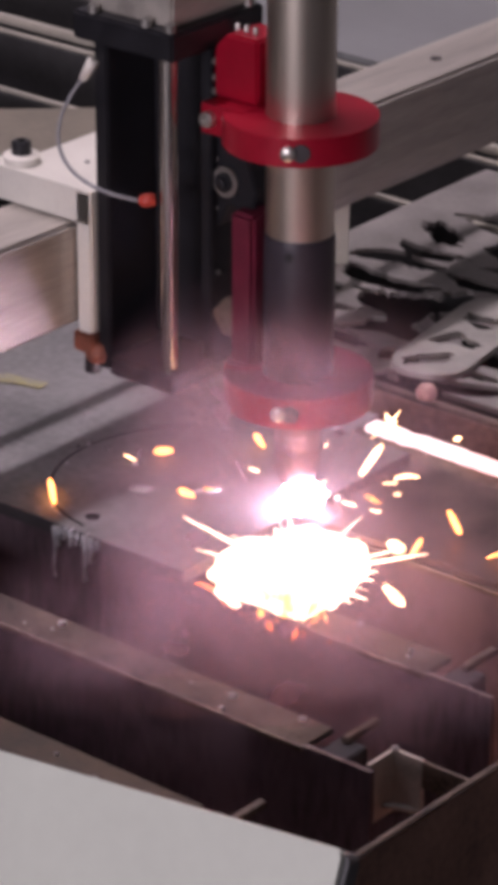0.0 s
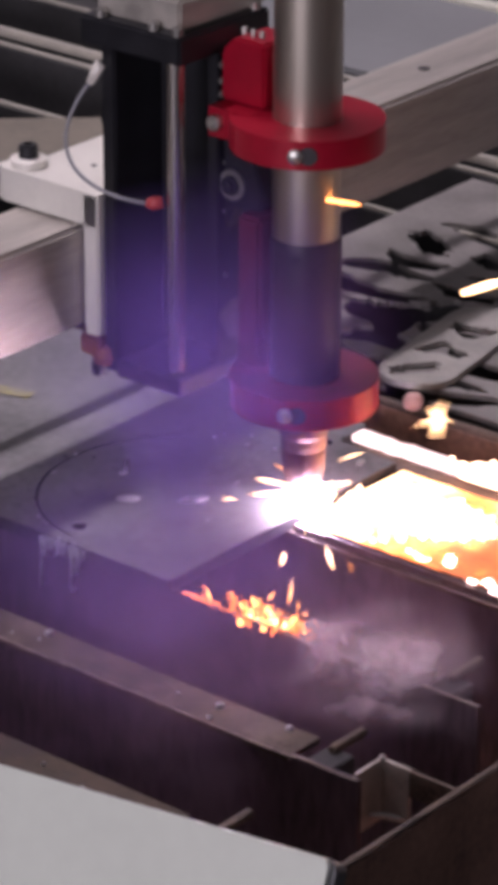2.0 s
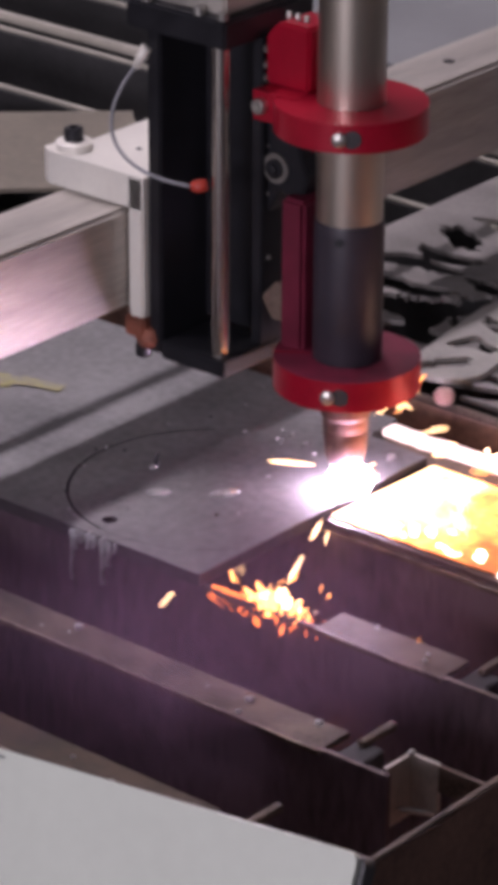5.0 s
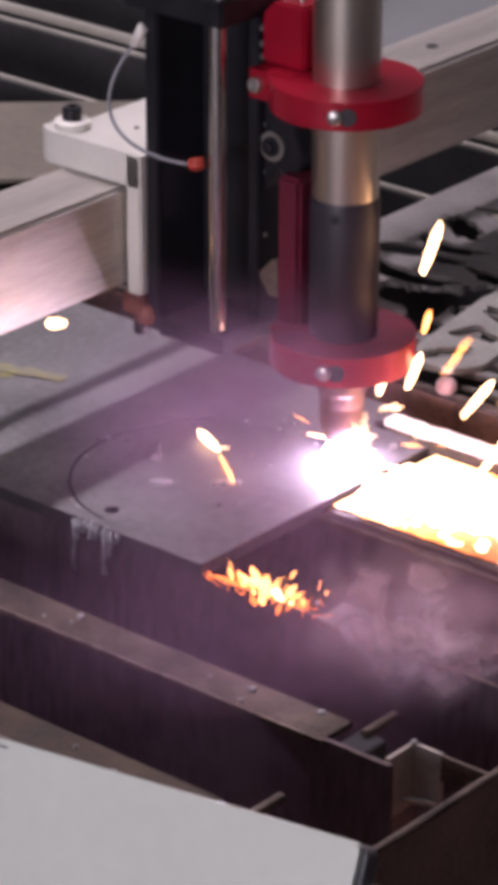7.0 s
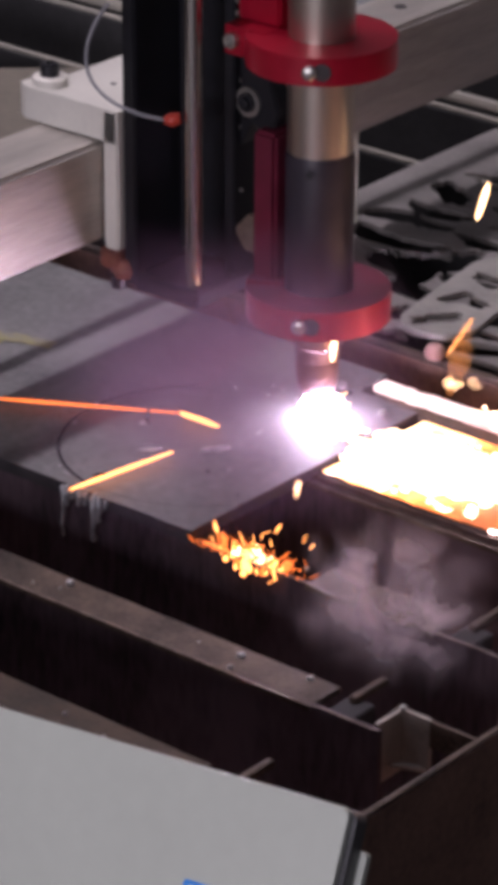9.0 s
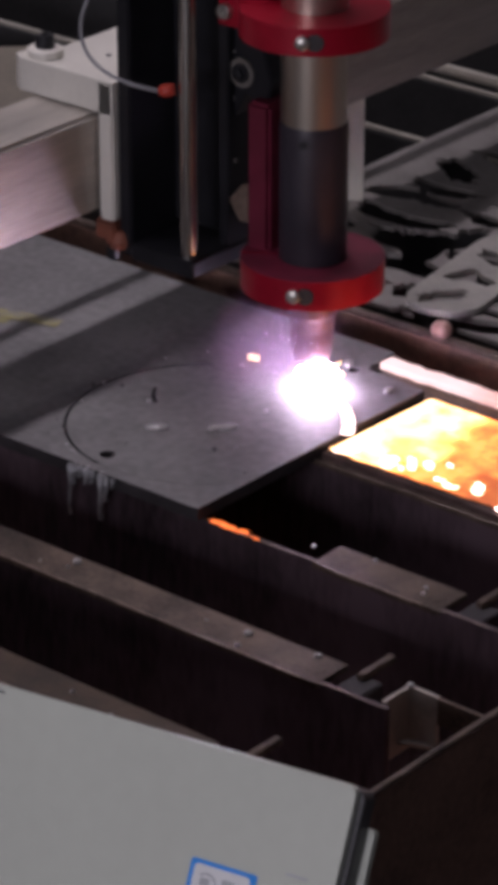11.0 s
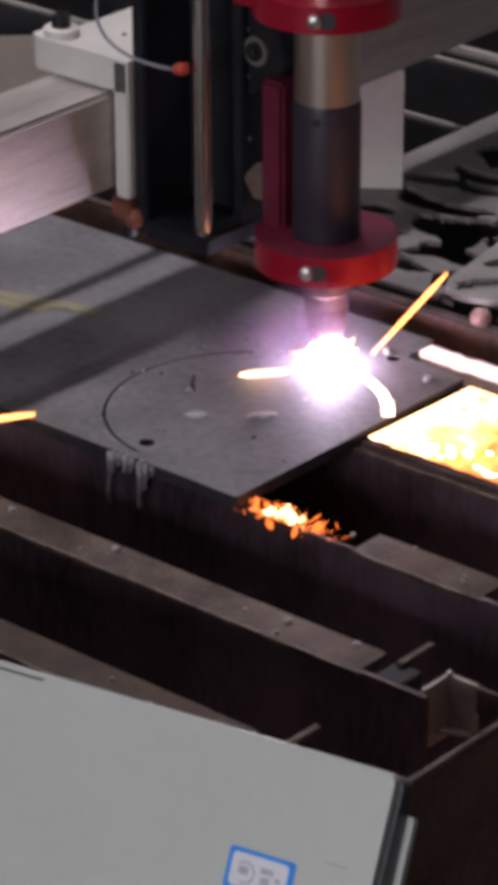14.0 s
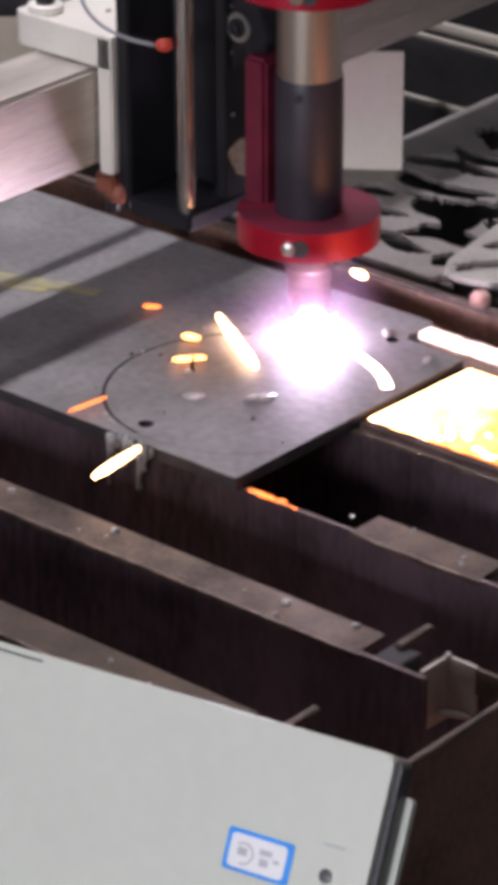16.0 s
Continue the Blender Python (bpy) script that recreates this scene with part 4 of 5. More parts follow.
# ---- the console in front ----
def console():
    c = thing("control_console", "light grey metal control console with rounded corners", "control console", at=(0.387, -0.307, 0.064))
    u, s = Vector((0.9889, 0.1474, 0.028)).normalized(), Vector((0.069, -0.460, -0.885))
    s = (s - u * s.dot(u)).normalized()
    n = s.cross(u)
    if n.y > 0:
        n = -n
    R = Matrix((u, -s, n)).transposed().to_4x4()
    c.matrix_basis = Matrix.Translation((0.387, -0.307, 0.064)) @ R
    # local: x to its corner, y up the face, z out of the face
    def rounded(x0, x1, y0, y1, r, k=8):
        pts = []
        for cx, cy, a0 in ((x1 - r, y1 - r, 0), (x0 + r, y1 - r, 90), (x0 + r, y0 + r, 180), (x1 - r, y0 + r, 270)):
            pts += [(cx + r * math.cos(radians(a0 + 90 * i / k)), cy + r * math.sin(radians(a0 + 90 * i / k))) for i in range(k + 1)]
        return pts
    bm = bmesh.new()
    add_prism(bm, rounded(-0.52, 0, -0.30, 0, 0.006), -0.006, 0)
    f = part("front_panel", bm, "case", c, "light grey painted front panel", 0.0015)
    smooth_sides(f, 0.5)
    bm = bmesh.new()
    add_prism(bm, rounded(-0.518, 0.003, -0.30, -0.002, 0.006), -0.020, -0.0062)
    part("side_band", bm, "case_side", c, "dark grey side band", 0.001)
    bm = bmesh.new()
    add_prism(bm, rounded(-0.515, 0.0075, -0.30, -0.024, 0.003), -0.026, -0.0202)
    part("rear_shell", bm, "case", c, "", 0.001)
    box_part("slot", (-0.345, -0.246, -0.0046, -0.0034, -0.001, 0.0004), "edge", f, "narrow dark slot")
    # sticker: blue border, white field, an oval mark and bars for what cannot be read
    st = None
    bm = bmesh.new()
    add_prism(bm, rounded(-0.0945, -0.0495, -0.0905, -0.0655, 0.002), 0.0001, 0.0004)
    st = part("sticker", bm, "sticker", c, "blue-bordered white sticker")
    bm = bmesh.new()
    add_prism(bm, rounded(-0.0915, -0.0535, -0.0882, -0.0682, 0.003), 0.0004, 0.0006)
    part("field", bm, "label", st)
    bm = bmesh.new()
    ring = [(-0.0820 + 0.0072 * math.cos(radians(a)), -0.0792 + 0.0068 * math.sin(radians(a))) for a in range(-100, 140, 8)]
    ring2 = [(-0.0820 + 0.0060 * math.cos(radians(a)), -0.0792 + 0.0056 * math.sin(radians(a))) for a in range(-100, 140, 8)]
    add_prism(bm, ring + ring2[::-1], 0.0006, 0.0008)
    part("mark", bm, "ink", st)
    for x0, x1, y0, y1 in ((-0.086, -0.0795, -0.0805, -0.0758), (-0.0715, -0.063, -0.0770, -0.0735), (-0.0705, -0.0645, -0.0835, -0.0788), (-0.0615, -0.0575, -0.080, -0.0775)):
        box_part("print_bar", (x0, x1, y0, y1, 0.0006, 0.0008), "ink", st)
    box_part("latch_line", (-0.032, -0.018, -0.0602, -0.0588, 0.0001, 0.0005), "ink", f)
    lathe_part("keyhole", [(0.003, 0.0001), (0.0042, 0.0006), (0.003, 0.0012)], "case_side", f, Matrix.Translation((-0.0265, -0.0775, 0)), segs=20)
    # stand behind the face
    bm = bmesh.new()
    add_prism(bm, [(-0.30, -0.02), (-0.22, -0.02), (-0.22, -0.30), (-0.30, -0.30)], -0.06, -0.0285)
    part("back_box", bm, "case_side", c, "", 0.003)
    bm = bmesh.new()
    add_box(bm, -0.03, 0.03, -0.03, 0.03, 0, 0.74)
    p = part("stand", bm, "case_side", c, "", 0.004)
    p.matrix_basis = c.matrix_basis.inverted() @ Matrix.Translation((0.16, -0.335, FLOOR))
    return c


console()


# ---- housings for the added ceiling lamps, all out of view ----
for lx, ly in ((-1.15, 0.3), (-3.6, 1.8), (-0.9, 4.2)):
    lf = thing("added_ceiling_lamp", "added long white ceiling tube lamp, out of view", "ceiling lamp", "ceiling lamps", at=(lx, ly, CEILING))
    box_part("housing", (-0.1, 0.1, -1.25, 1.25, -0.07, 0), "paper", lf, bevel=0.005)
    box_part("diffuser", (-0.08, 0.08, -1.2, 1.2, -0.1, -0.071), "lampglass", lf, bevel=0.004)

# ---- sparks ----


def spark(direction, length, width, material):
    d = Vector(direction).normalized()
    bm = bmesh.new()
    add_sweep(bm, [-d * length * 0.5, -d * length * 0.15, d * length * 0.3, d * length * 0.5], [width * 0.6, width * 0.95, width, width * 0.45], 8)
    s = part("spark", bm, material, smooth=True)
    return tagged(s, "small glowing orange spark in flight", "spark", "flying sparks")


def streak(t, tail_end, tip, width, material):
    """One spark that leaves the cut shortly before t, passes through the given line at t, and drops into the tray."""
    a, b = Vector(tail_end), Vector(tip)
    d = b - a
    mid, start = (a + b) / 2, torch_at(t)
    if (b - start).length < (a - start).length:
        d = -d
    s = spark(d, d.length, width, material)
    step = d.normalized() * 0.010
    hidden, tray = start + Vector((0.0, 0.0, -0.5)), Vector((mid.x, max(-0.1, mid.y), -0.5))
    rows = []
    if t > 0.3:
        rows = [(0.0, hidden), (t - 0.2, hidden), (t - 0.13, start + Vector((0, 0, 0.008)))]
    rows += [(max(0.0, t - 0.067), mid - step if t > 0.1 else mid), (t + 0.067, mid + step)]
    if t < 15.7:
        rows += [(t + 0.2, tray), (16.0, tray)]
    walk(s, [(q, Matrix.Translation(p)) for q, p in rows if q <= 16.0 or q == rows[-1][0]])


def torch_at(t):
    for a, b in zip(TORCH, TORCH[1:]):
        if a[0] <= t <= b[0]:
            k = (t - a[0]) / (b[0] - a[0])
            return Vector((a[1] + (b[1] - a[1]) * k, a[2] + (b[2] - a[2]) * k, 0))
    return Vector((TORCH[-1][1], TORCH[-1][2], 0))


def spark_rows(rnd, velocity, life, period, start, origin, until=16.0):
    """One spark after another on the same line: out of the cut, along its fall, into the tray, and back."""
    rows, t = [], start - period
    while t < until:
        base = torch_at(max(0, t)) + origin
        for k in (0.0, 0.34, 0.67, 1.0):
            q = t + life * k
            e = life * k
            p = base + velocity * e + Vector((0, 0, -1.6)) * e * e
            rows.append((q, p))
        low = base + velocity * life
        rows.append((t + life + 0.04, Vector((low.x, low.y, -0.16))))
        rows.append((t + period - 0.04, base + Vector((0, 0, -0.16))))
        t += period
    rows = [r for r in rows if 0.0 < r[0] < 16.0]
    return [(0.0, rows[0][1])] + rows + [(16.0, rows[-1][1])]


ROSY, VIOLET, PALE = "thick rosy fumes from the pierced steel", "thin violet haze round the torch, smoke and lens glare", "pale pinkish smoke curling over the slats"
SMOKE = (
    (1, "fume", ROSY, (0.17, 0.14, 0.05), 3, (0.090, 0.000, 0.100), 0.0, 0.25, (0, 0, 0.05)),
    (11, "fume", ROSY, (0.26, 0.13, 0.04), 2, (0.150, -0.080, 0.010), 0.0, 0.25, (0, 0, 0.05)),
    (2, "haze", VIOLET, (0.18, 0.17, 0.05), 3, (-0.010, 0.020, 0.150), 1.3, 4.3, (0, 0, 0)),
    (3, "haze", VIOLET, (0.17, 0.10, 0.05), 2, (0.050, -0.060, 0.050), 1.9, 4.3, (0, 0, 0)),
    (12, "veil", VIOLET, (0.26, 0.15, 0.04), 2, (0.150, -0.080, 0.020), 0.6, 8.7, (0, 0, 0)),
    (4, "smoke", PALE, (0.050, 0.042, 0.020), 4, (0.090, -0.040, 0.026), 0.7, 1.6, (0.03, 0.01, 0.005)),
    (5, "smoke", PALE, (0.085, 0.045, 0.025), 4, (0.180, -0.020, 0.004), 1.6, 4.3, (0.0, 0, 0)),
    (6, "smoke", PALE, (0.065, 0.042, 0.025), 3, (0.120, -0.050, 0.010), 2.2, 4.3, (-0.012, -0.008, 0)),
    (13, "smoke", PALE, (0.075, 0.065, 0.025), 3, (0.215, 0.010, 0.005), 3.4, 4.3, (0, 0, 0)),
    (7, "fume", ROSY, (0.140, 0.080, 0.040), 3, (0.195, 0.010, 0.005), 6.2, 8.8, (0.0, 0, 0)),
    (8, "smoke", PALE, (0.075, 0.065, 0.025), 3, (0.185, 0.000, 0.005), 6.2, 9.1, (0.004, 0.002, 0)),
    (9, "veil", VIOLET, (0.16, 0.13, 0.05), 3, (0.010, 0.040, 0.110), 6.2, 9.2, (0, 0, 0)),
    (10, "veil", VIOLET, (0.080, 0.055, 0.02), 2, (-0.085, 0.165, 0.045), 9.6, 16.0, (0, 0, 0)),
)


def named_sparks():
    streak(0.0, (-0.141, 0.131, 0.006), (-0.133, 0.141, 0.006), 0.0029, "spark")
    streak(0.0, (-0.082, 0.091, 0.006), (-0.068, 0.090, 0.006), 0.0026, "spark")
    streak(0.0, (-0.103, 0.204, 0.006), (-0.085, 0.192, 0.006), 0.0022, "spark")
    streak(0.0, (0.039, 0.154, 0.033), (0.050, 0.163, 0.056), 0.0026, "sparkhot")
    streak(0.0, (0.104, 0.104, 0.017), (0.111, 0.110, 0.010), 0.0038, "sparkhot")
    streak(0.0, (0.116, 0.114, 0.006), (0.121, 0.119, 0.019), 0.0019, "spark")
    streak(0.0, (0.126, 0.071, 0.002), (0.136, 0.079, -0.013), 0.0032, "sparkhot")
    streak(0.0, (0.106, 0.172, 0.017), (0.112, 0.178, -0.001), 0.0022, "spark")
    streak(0.0, (-0.167, 0.042, 0.006), (-0.138, 0.015, 0.006), 0.0022, "spark")
    streak(0.0, (0.117, 0.182, -0.014), (0.133, 0.196, -0.021), 0.0016, "spark")
    streak(0.5, (0.059, 0.178, 0.150), (0.069, 0.186, 0.153), 0.0026, "sparkhot")
    streak(0.5, (0.076, 0.192, 0.094), (0.104, 0.217, 0.062), 0.0016, "spark")
    streak(1.0, (0.020, 0.149, 0.069), (0.027, 0.155, 0.090), 0.0024, "sparkhot")
    streak(1.0, (0.030, 0.158, 0.050), (0.038, 0.165, 0.067), 0.0024, "sparkhot")
    streak(1.0, (0.021, 0.227, 0.006), (0.029, 0.252, 0.006), 0.0019, "sparkhot")
    streak(1.0, (-0.178, 0.151, 0.006), (-0.158, 0.159, 0.006), 0.0022, "ember")
    streak(1.5, (0.138, -0.036, -0.070), (0.140, -0.035, -0.093), 0.0022, "spark")
    streak(1.5, (0.079, 0.204, 0.100), (0.099, 0.221, 0.122), 0.0016, "spark")
    streak(1.5, (-0.168, 0.179, 0.006), (-0.127, 0.158, 0.006), 0.0016, "spark")
    streak(2.0, (0.015, 0.151, 0.247), (0.034, 0.167, 0.243), 0.0016, "spark")
    streak(2.0, (0.085, 0.212, 0.176), (0.106, 0.230, 0.185), 0.0026, "sparkhot")
    streak(2.5, (0.041, -0.087, -0.010), (0.044, -0.085, -0.030), 0.0022, "spark")
    streak(2.5, (0.056, 0.191, 0.160), (0.062, 0.196, 0.195), 0.0022, "sparkhot")
    streak(3.0, (0.036, 0.174, 0.145), (0.051, 0.187, 0.156), 0.0022, "sparkhot")
    streak(3.5, (0.023, 0.169, 0.172), (0.032, 0.177, 0.213), 0.0029, "spark")
    streak(3.5, (-0.014, 0.137, 0.106), (0.006, 0.154, 0.077), 0.0029, "sparkhot")
    streak(3.5, (0.026, 0.171, 0.075), (0.034, 0.179, 0.078), 0.0042, "sparkhot")
    streak(3.5, (0.175, 0.115, -0.078), (0.186, 0.125, -0.053), 0.0026, "sparkhot")
    streak(3.5, (-0.028, 0.125, 0.058), (-0.020, 0.132, 0.051), 0.0035, "sparkhot")
    streak(3.5, (-0.095, 0.080, 0.006), (-0.086, 0.108, 0.006), 0.0022, "ember")
    streak(3.5, (-0.107, 0.176, 0.006), (-0.088, 0.172, 0.006), 0.0029, "spark")
    streak(3.5, (-0.038, 0.116, 0.093), (-0.031, 0.122, 0.090), 0.0032, "spark")
    streak(4.0, (-0.171, 0.219, 0.006), (-0.126, 0.197, 0.006), 0.0016, "spark")
    streak(4.0, (-0.116, 0.052, 0.121), (-0.105, 0.061, 0.116), 0.0022, "spark")
    streak(6.5, (-0.003, 0.194, 0.182), (-0.000, 0.197, 0.112), 0.0022, "sparkhot")
    streak(6.5, (0.023, 0.217, 0.092), (0.039, 0.230, 0.135), 0.0016, "sparkhot")
    streak(7.0, (0.020, 0.220, 0.160), (0.029, 0.228, 0.198), 0.0035, "sparkhot")
    streak(7.0, (-0.002, 0.201, 0.064), (0.002, 0.204, 0.086), 0.0035, "sparkhot")
    streak(7.0, (0.013, 0.214, 0.068), (0.020, 0.220, 0.095), 0.0032, "sparkhot")
    streak(7.0, (0.043, 0.240, 0.045), (0.059, 0.254, 0.073), 0.0032, "sparkhot")
    streak(7.0, (0.022, 0.221, 0.113), (0.025, 0.224, 0.129), 0.0022, "spark")
    streak(7.0, (-0.137, 0.162, 0.006), (-0.104, 0.146, 0.006), 0.0035, "sparkhot")
    streak(7.0, (-0.101, 0.142, 0.006), (-0.064, 0.114, 0.006), 0.0016, "spark")
    streak(7.0, (0.054, 0.249, -0.001), (0.066, 0.260, 0.022), 0.0029, "sparkhot")
    streak(7.0, (-0.180, 0.045, 0.122), (-0.170, 0.055, 0.122), 0.0038, "sparkhot")
    streak(7.5, (-0.017, -0.041, -0.030), (-0.016, -0.040, -0.041), 0.0032, "sparkhot")
    streak(7.5, (0.052, 0.258, 0.121), (0.062, 0.266, 0.135), 0.0022, "sparkhot")
    streak(7.5, (-0.033, 0.184, 0.144), (-0.030, 0.186, 0.131), 0.0022, "spark")
    streak(8.0, (-0.011, 0.206, 0.058), (0.002, 0.217, 0.120), 0.0022, "sparkhot")
    streak(8.0, (0.008, 0.223, 0.062), (0.020, 0.233, 0.124), 0.0019, "sparkhot")
    streak(8.0, (-0.125, 0.107, 0.095), (-0.120, 0.112, 0.115), 0.0035, "sparkhot")
    streak(8.0, (-0.292, 0.095, 0.006), (-0.118, 0.149, 0.006), 0.0010, "ember")
    streak(8.5, (-0.067, 0.166, 0.218), (-0.058, 0.174, 0.148), 0.0026, "sparkhot")
    streak(8.5, (0.111, 0.083, -0.113), (0.117, 0.088, -0.143), 0.0035, "sparkhot")
    streak(8.5, (-0.138, 0.082, 0.006), (-0.105, 0.147, 0.006), 0.0016, "spark")
    streak(8.5, (-0.002, 0.223, 0.068), (0.005, 0.229, 0.095), 0.0016, "spark")
    streak(8.5, (-0.044, 0.186, 0.171), (-0.035, 0.194, 0.165), 0.0035, "spark")
    streak(9.0, (-0.251, 0.067, 0.006), (-0.118, 0.143, 0.006), 0.0014, "ember")
    streak(9.0, (-0.101, -0.008, 0.006), (-0.087, 0.088, 0.006), 0.0014, "spark")
    streak(9.0, (-0.033, 0.204, 0.094), (-0.035, 0.202, 0.054), 0.0026, "sparkhot")
    streak(9.0, (0.043, 0.270, 0.167), (0.048, 0.275, 0.193), 0.0022, "sparkhot")
    streak(9.0, (-0.123, 0.137, 0.006), (-0.084, 0.137, 0.006), 0.0019, "spark")
    streak(11.5, (-0.225, 0.028, 0.006), (-0.089, 0.166, 0.006), 0.0014, "spark")
    streak(11.5, (-0.204, 0.129, 0.006), (-0.168, 0.168, 0.006), 0.0014, "ember")
    streak(11.5, (-0.038, 0.227, 0.059), (0.010, 0.269, 0.096), 0.0014, "spark")
    streak(12.0, (-0.220, 0.066, 0.006), (-0.211, 0.091, 0.006), 0.0019, "ember")
    streak(12.0, (-0.177, 0.145, 0.006), (-0.171, 0.179, 0.006), 0.0016, "ember")
    streak(12.0, (-0.032, 0.239, 0.020), (-0.023, 0.248, 0.044), 0.0026, "sparkhot")
    streak(12.0, (-0.007, 0.262, 0.123), (-0.002, 0.266, 0.132), 0.0029, "spark")
    streak(12.5, (-0.225, 0.003, 0.006), (-0.194, 0.041, 0.006), 0.0032, "spark")
    streak(12.5, (-0.188, 0.142, 0.006), (-0.139, 0.141, 0.006), 0.0029, "sparkhot")
    streak(12.5, (-0.086, 0.164, 0.006), (-0.077, 0.185, 0.006), 0.0019, "spark")
    streak(12.5, (-0.026, 0.197, 0.006), (-0.020, 0.229, 0.006), 0.0019, "spark")
    streak(12.5, (-0.021, 0.251, 0.047), (-0.014, 0.257, 0.069), 0.0026, "sparkhot")
    streak(13.0, (-0.349, 0.165, 0.006), (-0.141, 0.197, 0.006), 0.0010, "ember")
    streak(13.0, (-0.141, 0.130, 0.006), (-0.126, 0.145, 0.006), 0.0022, "sparkhot")
    streak(13.0, (-0.042, 0.242, 0.057), (-0.033, 0.249, 0.050), 0.0032, "sparkhot")
    streak(13.5, (-0.209, 0.274, 0.006), (-0.164, 0.253, 0.006), 0.0022, "sparkhot")
    streak(13.5, (-0.125, 0.153, 0.006), (-0.118, 0.165, 0.006), 0.0026, "spark")
    streak(14.0, (-0.211, -0.024, 0.006), (-0.193, 0.004, 0.006), 0.0022, "spark")
    streak(14.0, (-0.123, 0.155, 0.006), (-0.100, 0.184, 0.006), 0.0024, "sparkhot")
    streak(14.0, (-0.065, 0.226, 0.014), (-0.023, 0.262, 0.080), 0.0019, "spark")
    streak(14.5, (-0.259, 0.234, 0.006), (-0.120, 0.166, 0.006), 0.0010, "ember")
    streak(14.5, (-0.156, 0.149, 0.006), (-0.113, 0.118, 0.006), 0.0019, "spark")
    streak(14.5, (-0.164, 0.198, 0.006), (-0.094, 0.146, 0.006), 0.0013, "spark")
    streak(15.0, (-0.183, 0.078, 0.006), (-0.139, 0.156, 0.006), 0.0026, "sparkhot")
    streak(15.0, (-0.140, 0.172, 0.029), (-0.131, 0.180, -0.019), 0.0038, "sparkhot")
    streak(15.0, (-0.282, 0.195, 0.006), (-0.138, 0.216, 0.006), 0.0010, "ember")
    streak(15.5, (-0.241, 0.017, 0.006), (-0.236, 0.055, 0.006), 0.0026, "spark")
    streak(15.5, (-0.165, 0.049, 0.006), (-0.111, 0.153, 0.006), 0.0016, "spark")
    streak(15.5, (-0.060, 0.244, 0.115), (-0.059, 0.246, 0.134), 0.0022, "spark")
    streak(16.0, (-0.184, 0.200, 0.006), (-0.100, 0.146, 0.006), 0.0042, "sparkhot")
    streak(16.0, (-0.071, -0.065, 0.006), (-0.078, -0.011, 0.006), 0.0032, "sparkhot")
    streak(16.0, (-0.156, 0.118, 0.006), (-0.140, 0.137, 0.006), 0.0022, "spark")
    streak(16.0, (-0.157, 0.002, 0.006), (-0.153, 0.038, 0.006), 0.0013, "ember")
    streak(16.0, (-0.178, 0.153, 0.006), (-0.165, 0.158, 0.006), 0.0026, "spark")
    streak(16.0, (-0.240, 0.177, 0.006), (-0.229, 0.185, 0.006), 0.0019, "ember")
    streak(16.0, (-0.082, 0.226, 0.064), (-0.074, 0.234, 0.059), 0.0032, "sparkhot")


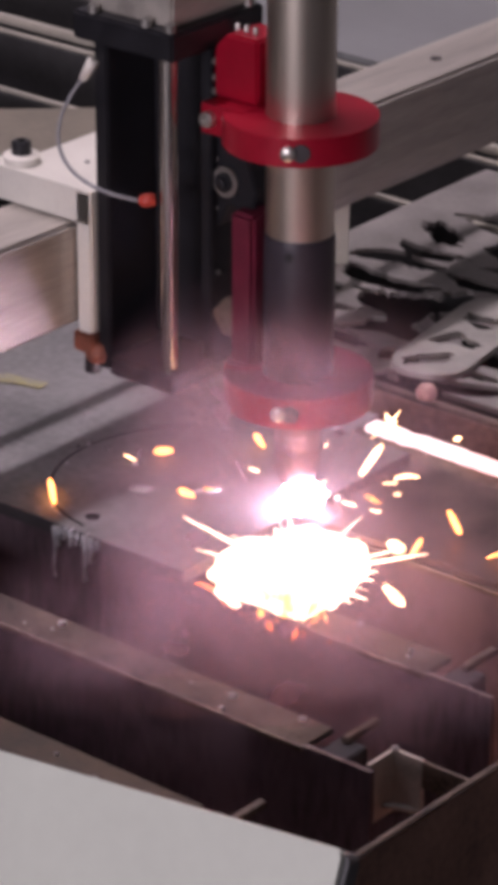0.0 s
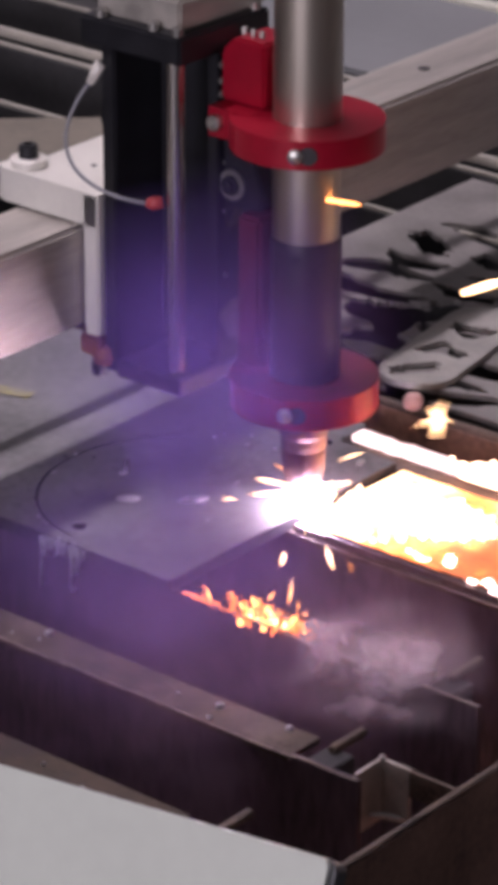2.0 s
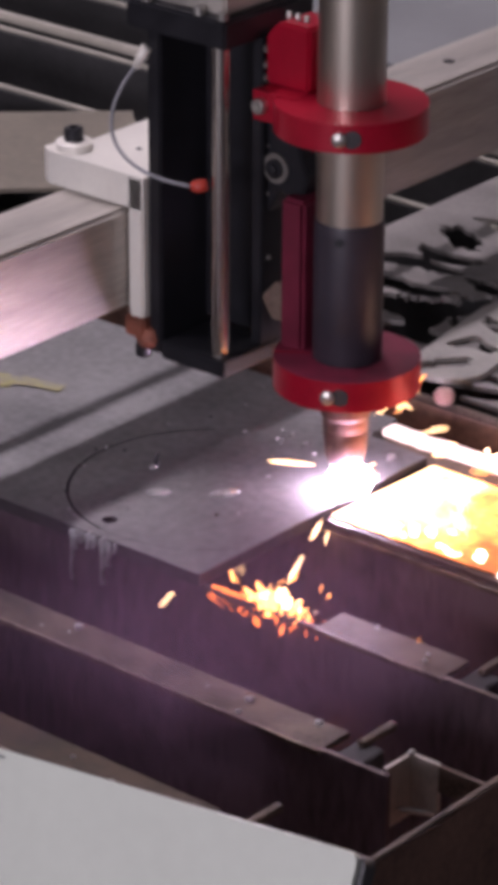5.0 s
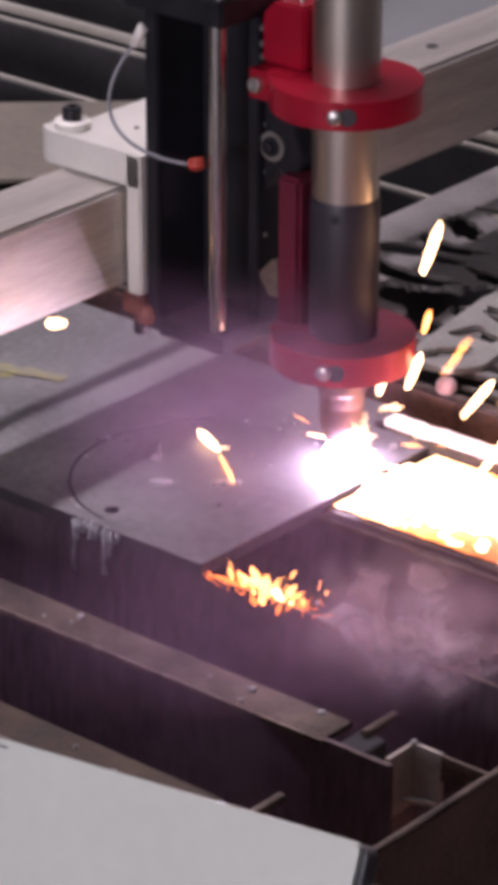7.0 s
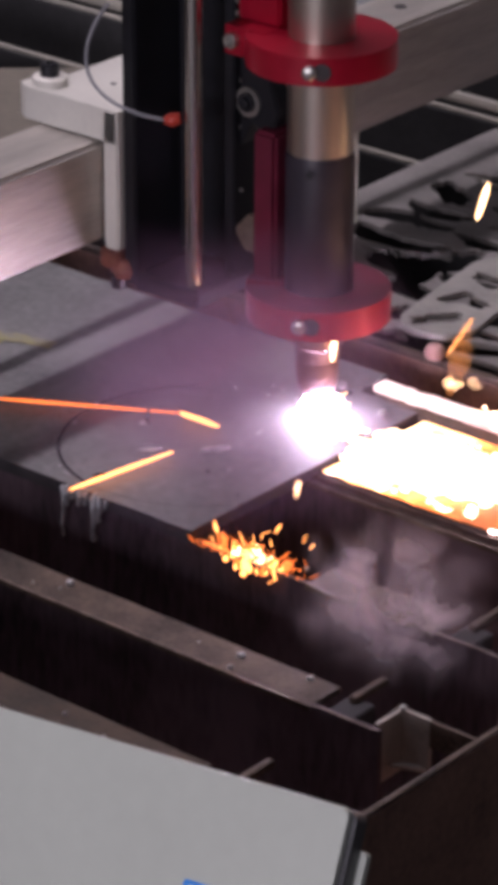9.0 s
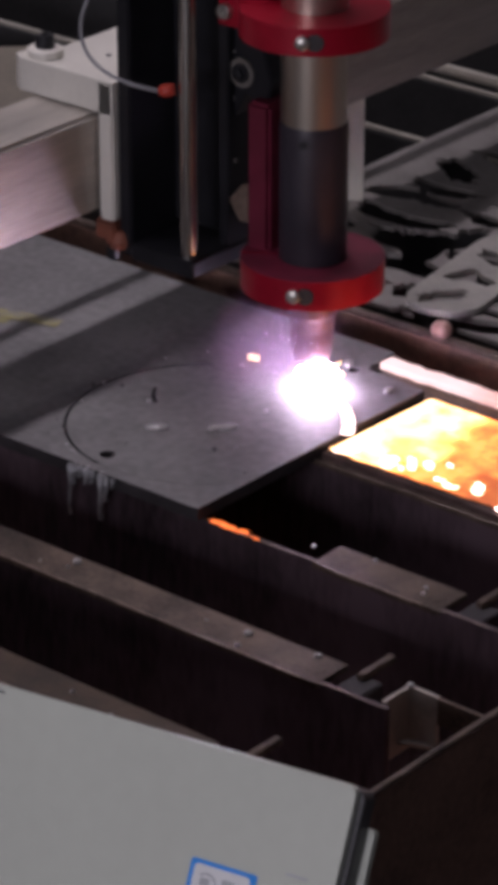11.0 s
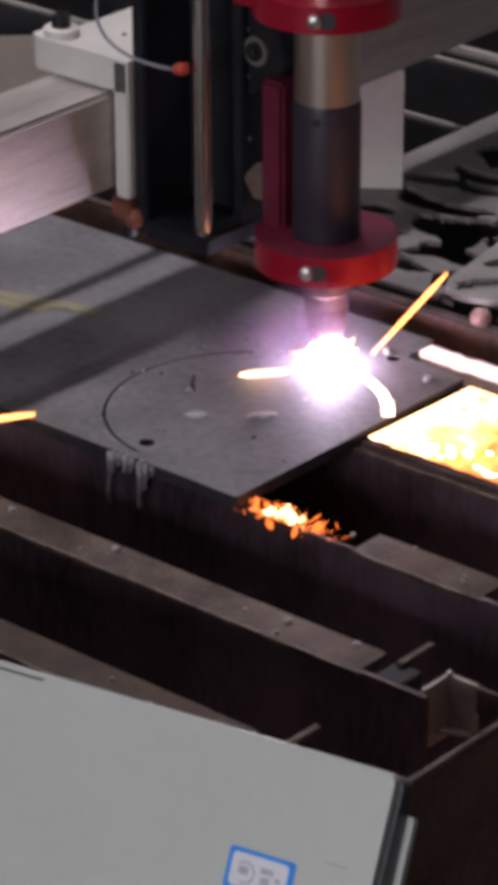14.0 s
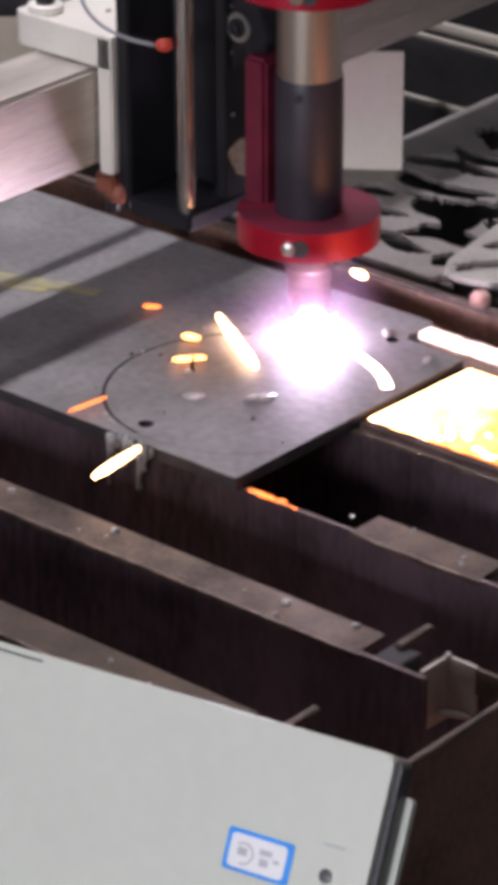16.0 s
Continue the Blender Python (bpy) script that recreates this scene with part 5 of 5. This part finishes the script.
def motions():
    for ob, dx, dy in ((slide, 0, 0), (torch, -0.003, -0.0025), (arc, 0.005, -0.006)):
        walk(ob, [(t, Matrix.Translation((x + dx, y + dy, 0.0))) for t, x, y in TORCH])
    walk(beam, [(t, Matrix.Translation((x, T0[1], 0.0))) for t, x, y in TORCH])
    walk(tail, [(t, pose(CENTRE[0], CENTRE[1], -0.006 if t < 9.5 else 0, 0, 0, math.degrees(math.atan2(y - CENTRE[1], x - CENTRE[0])) + (75 if t < 9.5 else 0))) for t, x, y in TORCH])
    rnd = random.Random(77)
    for i in range(86):
        side = rnd.random()
        if side < 0.5:      # sprayed over the hot offcut
            v = Vector((rnd.uniform(0.15, 0.7), rnd.uniform(0.0, 0.5), rnd.uniform(0.15, 0.75)))
        elif side < 0.8:    # skidding over the plate
            v = Vector((rnd.uniform(-0.7, -0.1), rnd.uniform(-0.45, 0.1), rnd.uniform(0.1, 0.4)))
        else:               # thrown to the front
            v = Vector((rnd.uniform(0.0, 0.5), rnd.uniform(-0.7, -0.2), rnd.uniform(0.05, 0.5)))
        if i >= 76:         # the few that go on to the end skid over the plate
            v = Vector((rnd.uniform(-0.8, -0.2), rnd.uniform(-0.35, 0.1), rnd.uniform(0.05, 0.3)))
        life, period = rnd.uniform(0.3, 0.55), rnd.uniform(0.62, 1.05) if i < 76 else rnd.uniform(1.3, 2.2)
        big = rnd.random()
        s = spark(v + Vector((0, 0, -0.25)), rnd.uniform(0.004, 0.014) if big < 0.8 else rnd.uniform(0.02, 0.036), rnd.uniform(0.0004, 0.0012) if big < 0.65 or big > 0.8 else rnd.uniform(0.0012, 0.0022), "sparkhot" if rnd.random() < 0.6 else "spark")
        rows = spark_rows(rnd, v, life, period, rnd.uniform(0, period), Vector((0, 0, 0.006)), 8.8 if i < 76 else 15.4)
        walk(s, [(t, Matrix.Translation(p)) for t, p in rows])
    for i in range(7):
        bm = bmesh.new()
        for k in range(13):
            d = Vector((rnd.gauss(0, 1), rnd.gauss(0, 1), rnd.gauss(0.2, 1))).normalized()
            ln = rnd.uniform(0.006, 0.021)
            add_sweep(bm, [d * 0.001, d * ln * 0.5, d * ln], [0.0008, 0.00045, 0.00015], 6)
        s = tagged(part("spark_burst", bm, "sparkhot"), "bursting star-shaped spark throwing short rays", "spark", "bursting sparks")
        v = Vector((rnd.uniform(0.1, 0.6), rnd.uniform(-0.1, 0.55), rnd.uniform(0.3, 0.7)))
        period = rnd.uniform(0.8, 1.3)
        walk(s, [(t, Matrix.Translation(p)) for t, p in spark_rows(rnd, v, 0.5, period, rnd.uniform(0, period), Vector((0, 0, 0.006)), 8.0)])
    # molten slag dances on the second slat while the arc is near, then drops into the tray
    for i, (hotness, spread, count) in enumerate((("sparkhot", (0.012, 0.004, 0.003), 26), ("spark", (0.017, 0.005, 0.005), 60), ("ember", (0.024, 0.006, 0.002), 90), ("spark", (0.020, 0.012, 0.014), 12))):
        s = slag_shower(50 + i, spread, count, hotness)
        rows = [(0.2 * k, Matrix.Translation((0.080 - 0.0030 * 0.2 * k + 0.006 * math.sin(k * 1.9 + i), 0.014 + 0.005 * math.cos(k * 1.3 + i), -0.012 + 0.005 * math.sin(k * 2.3 + 2 * i)))) for k in range(47)]
        low = pose(0.04, 0.05, -0.55)
        rows += [(9.6 + 0.4 * i, low)]
        if i in (0, 2):     # the slag flares up again
            for q in (11.45, 13.9, 14.9, 15.7):
                rows += [(q - 0.25, low), (q - 0.05, pose(0.034, 0.012, -0.014)), (q + 0.15, pose(0.037, 0.014, -0.011)), (q + 0.3, low)]
        rows += [(16.0, low)]
        walk(s, rows)
    # the fiery heap on the slat after the pierce, and two smaller bursts
    for i, (hotness, spread, count) in enumerate((("spark", (0.034, 0.016, 0.010), 130), ("sparkhot", (0.024, 0.014, 0.006), 110))):
        s = slag_shower(80 + i, spread, count, hotness, True)
        low = pose(0.07, 0.05, -0.55)
        rows = [(0.0, low), (0.2, pose(0.070, 0.055, -0.010)), (0.45, pose(0.072, 0.050, -0.006)), (0.6, pose(0.074, 0.048, -0.010)), (0.75, low)]
        for q in (1.5 + i, 3.5):
            rows += [(q - 0.3, low), (q - 0.1, pose(0.062, 0.065, -0.012, 0, 0, 40 * i)), (q + 0.15, pose(0.064, 0.060, -0.006, 0, 0, 40 * i)), (q + 0.35, low)]
        walk(s, rows + [(16.0, low)])
    s = molten_splash()
    walk(s, [(t, Matrix.Translation((x, y, z))) for t, x, y, z in ((0.0, 0.052, 0.062, -0.010), (0.2, 0.054, 0.058, -0.010), (0.45, 0.032, 0.05, -0.55), (3.0, 0.032, 0.06, -0.55), (3.3, 0.022, 0.075, -0.016), (3.6, 0.022, 0.075, -0.016), (3.9, 0.032, 0.05, -0.55), (16.0, 0.032, 0.05, -0.55))])
    # molten steel runs out of the cut over the offcut, and later banks up on it and along the strip
    walk(molten_skin, [(t, pose(x, 0.1400, PLATE_Z + 0.0048)) for t, x in ((0.0, -0.46), (0.1, -0.46), (0.45, 0.004), (16.0, 0.004))])
    for size, place, turn, first, last in ((((31, 0.066, 0.036, 0.005)), (0.066, 0.196, 0.0), 0, 6.0, 9.0), ((12, 0.050, 0.026, 0.004), (0.075, 0.205, 0.0), 0, 1.0, 4.4), ((5, 0.105, 0.016, 0.004), (0.155, 0.291, 0.002), 0, 0.4, 9.0)):
        s = molten_stream(*size)
        away = pose(place[0], 0.07, -0.6)
        x, y, z = place
        rows = [(0.0, away), (first - 0.2, away), (first, pose(x, y, z, 0, 0, turn))]
        t = first + 0.4
        while t < last - 0.1:
            rows.append((t, pose(x + 0.006 * math.sin(2.1 * t), y + 0.003 * math.sin(1.7 * t + 1), z + 0.001 * math.sin(3.1 * t), 0, 0, turn + 4 * math.sin(1.3 * t))))
            t += 0.4
        walk(s, rows + [(last, pose(x, y, z, 0, 0, turn)), (last + 0.5, away), (16.0, away)])
    named_sparks()
    # smoke: thick fumes at the pierce, violet haze of smoke and lens glare round the torch, puffs rolling over the
    # front slats, a faint plume at the end
    gone = Vector((0.95, 0.85, 0.6))
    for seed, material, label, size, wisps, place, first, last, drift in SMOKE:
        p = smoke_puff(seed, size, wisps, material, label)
        c = Vector(place)
        rows = []
        if first > 0:
            rows = [(0.0, Matrix.Translation(c + gone)), (max(0.05, first - 0.4), Matrix.Translation(c + gone * 0.9))]
        t = first
        while t < last:
            rows.append((t, Matrix.Translation(c + Vector((0.012 * math.sin(t * 1.1 + seed), 0.010 * math.cos(t * 0.9 + seed), 0.008 * math.sin(t * 0.8 + 2 * seed))) + Vector(drift) * (t - first)) @ pose(0, 0, 0, 0, 7 * math.sin(t * 0.7 + seed), 9 * math.sin(t * 0.6 + seed))))
            t += 0.5
        if last < 16:
            rows += [(last, Matrix.Translation(c + Vector(drift) * (last - first))), (last + 0.5, Matrix.Translation(c + gone)), (16.0, Matrix.Translation(c + gone))]
        else:
            rows.append((16.0, Matrix.Translation(c + Vector(drift) * (16 - first))))
        walk(p, rows)


motions()
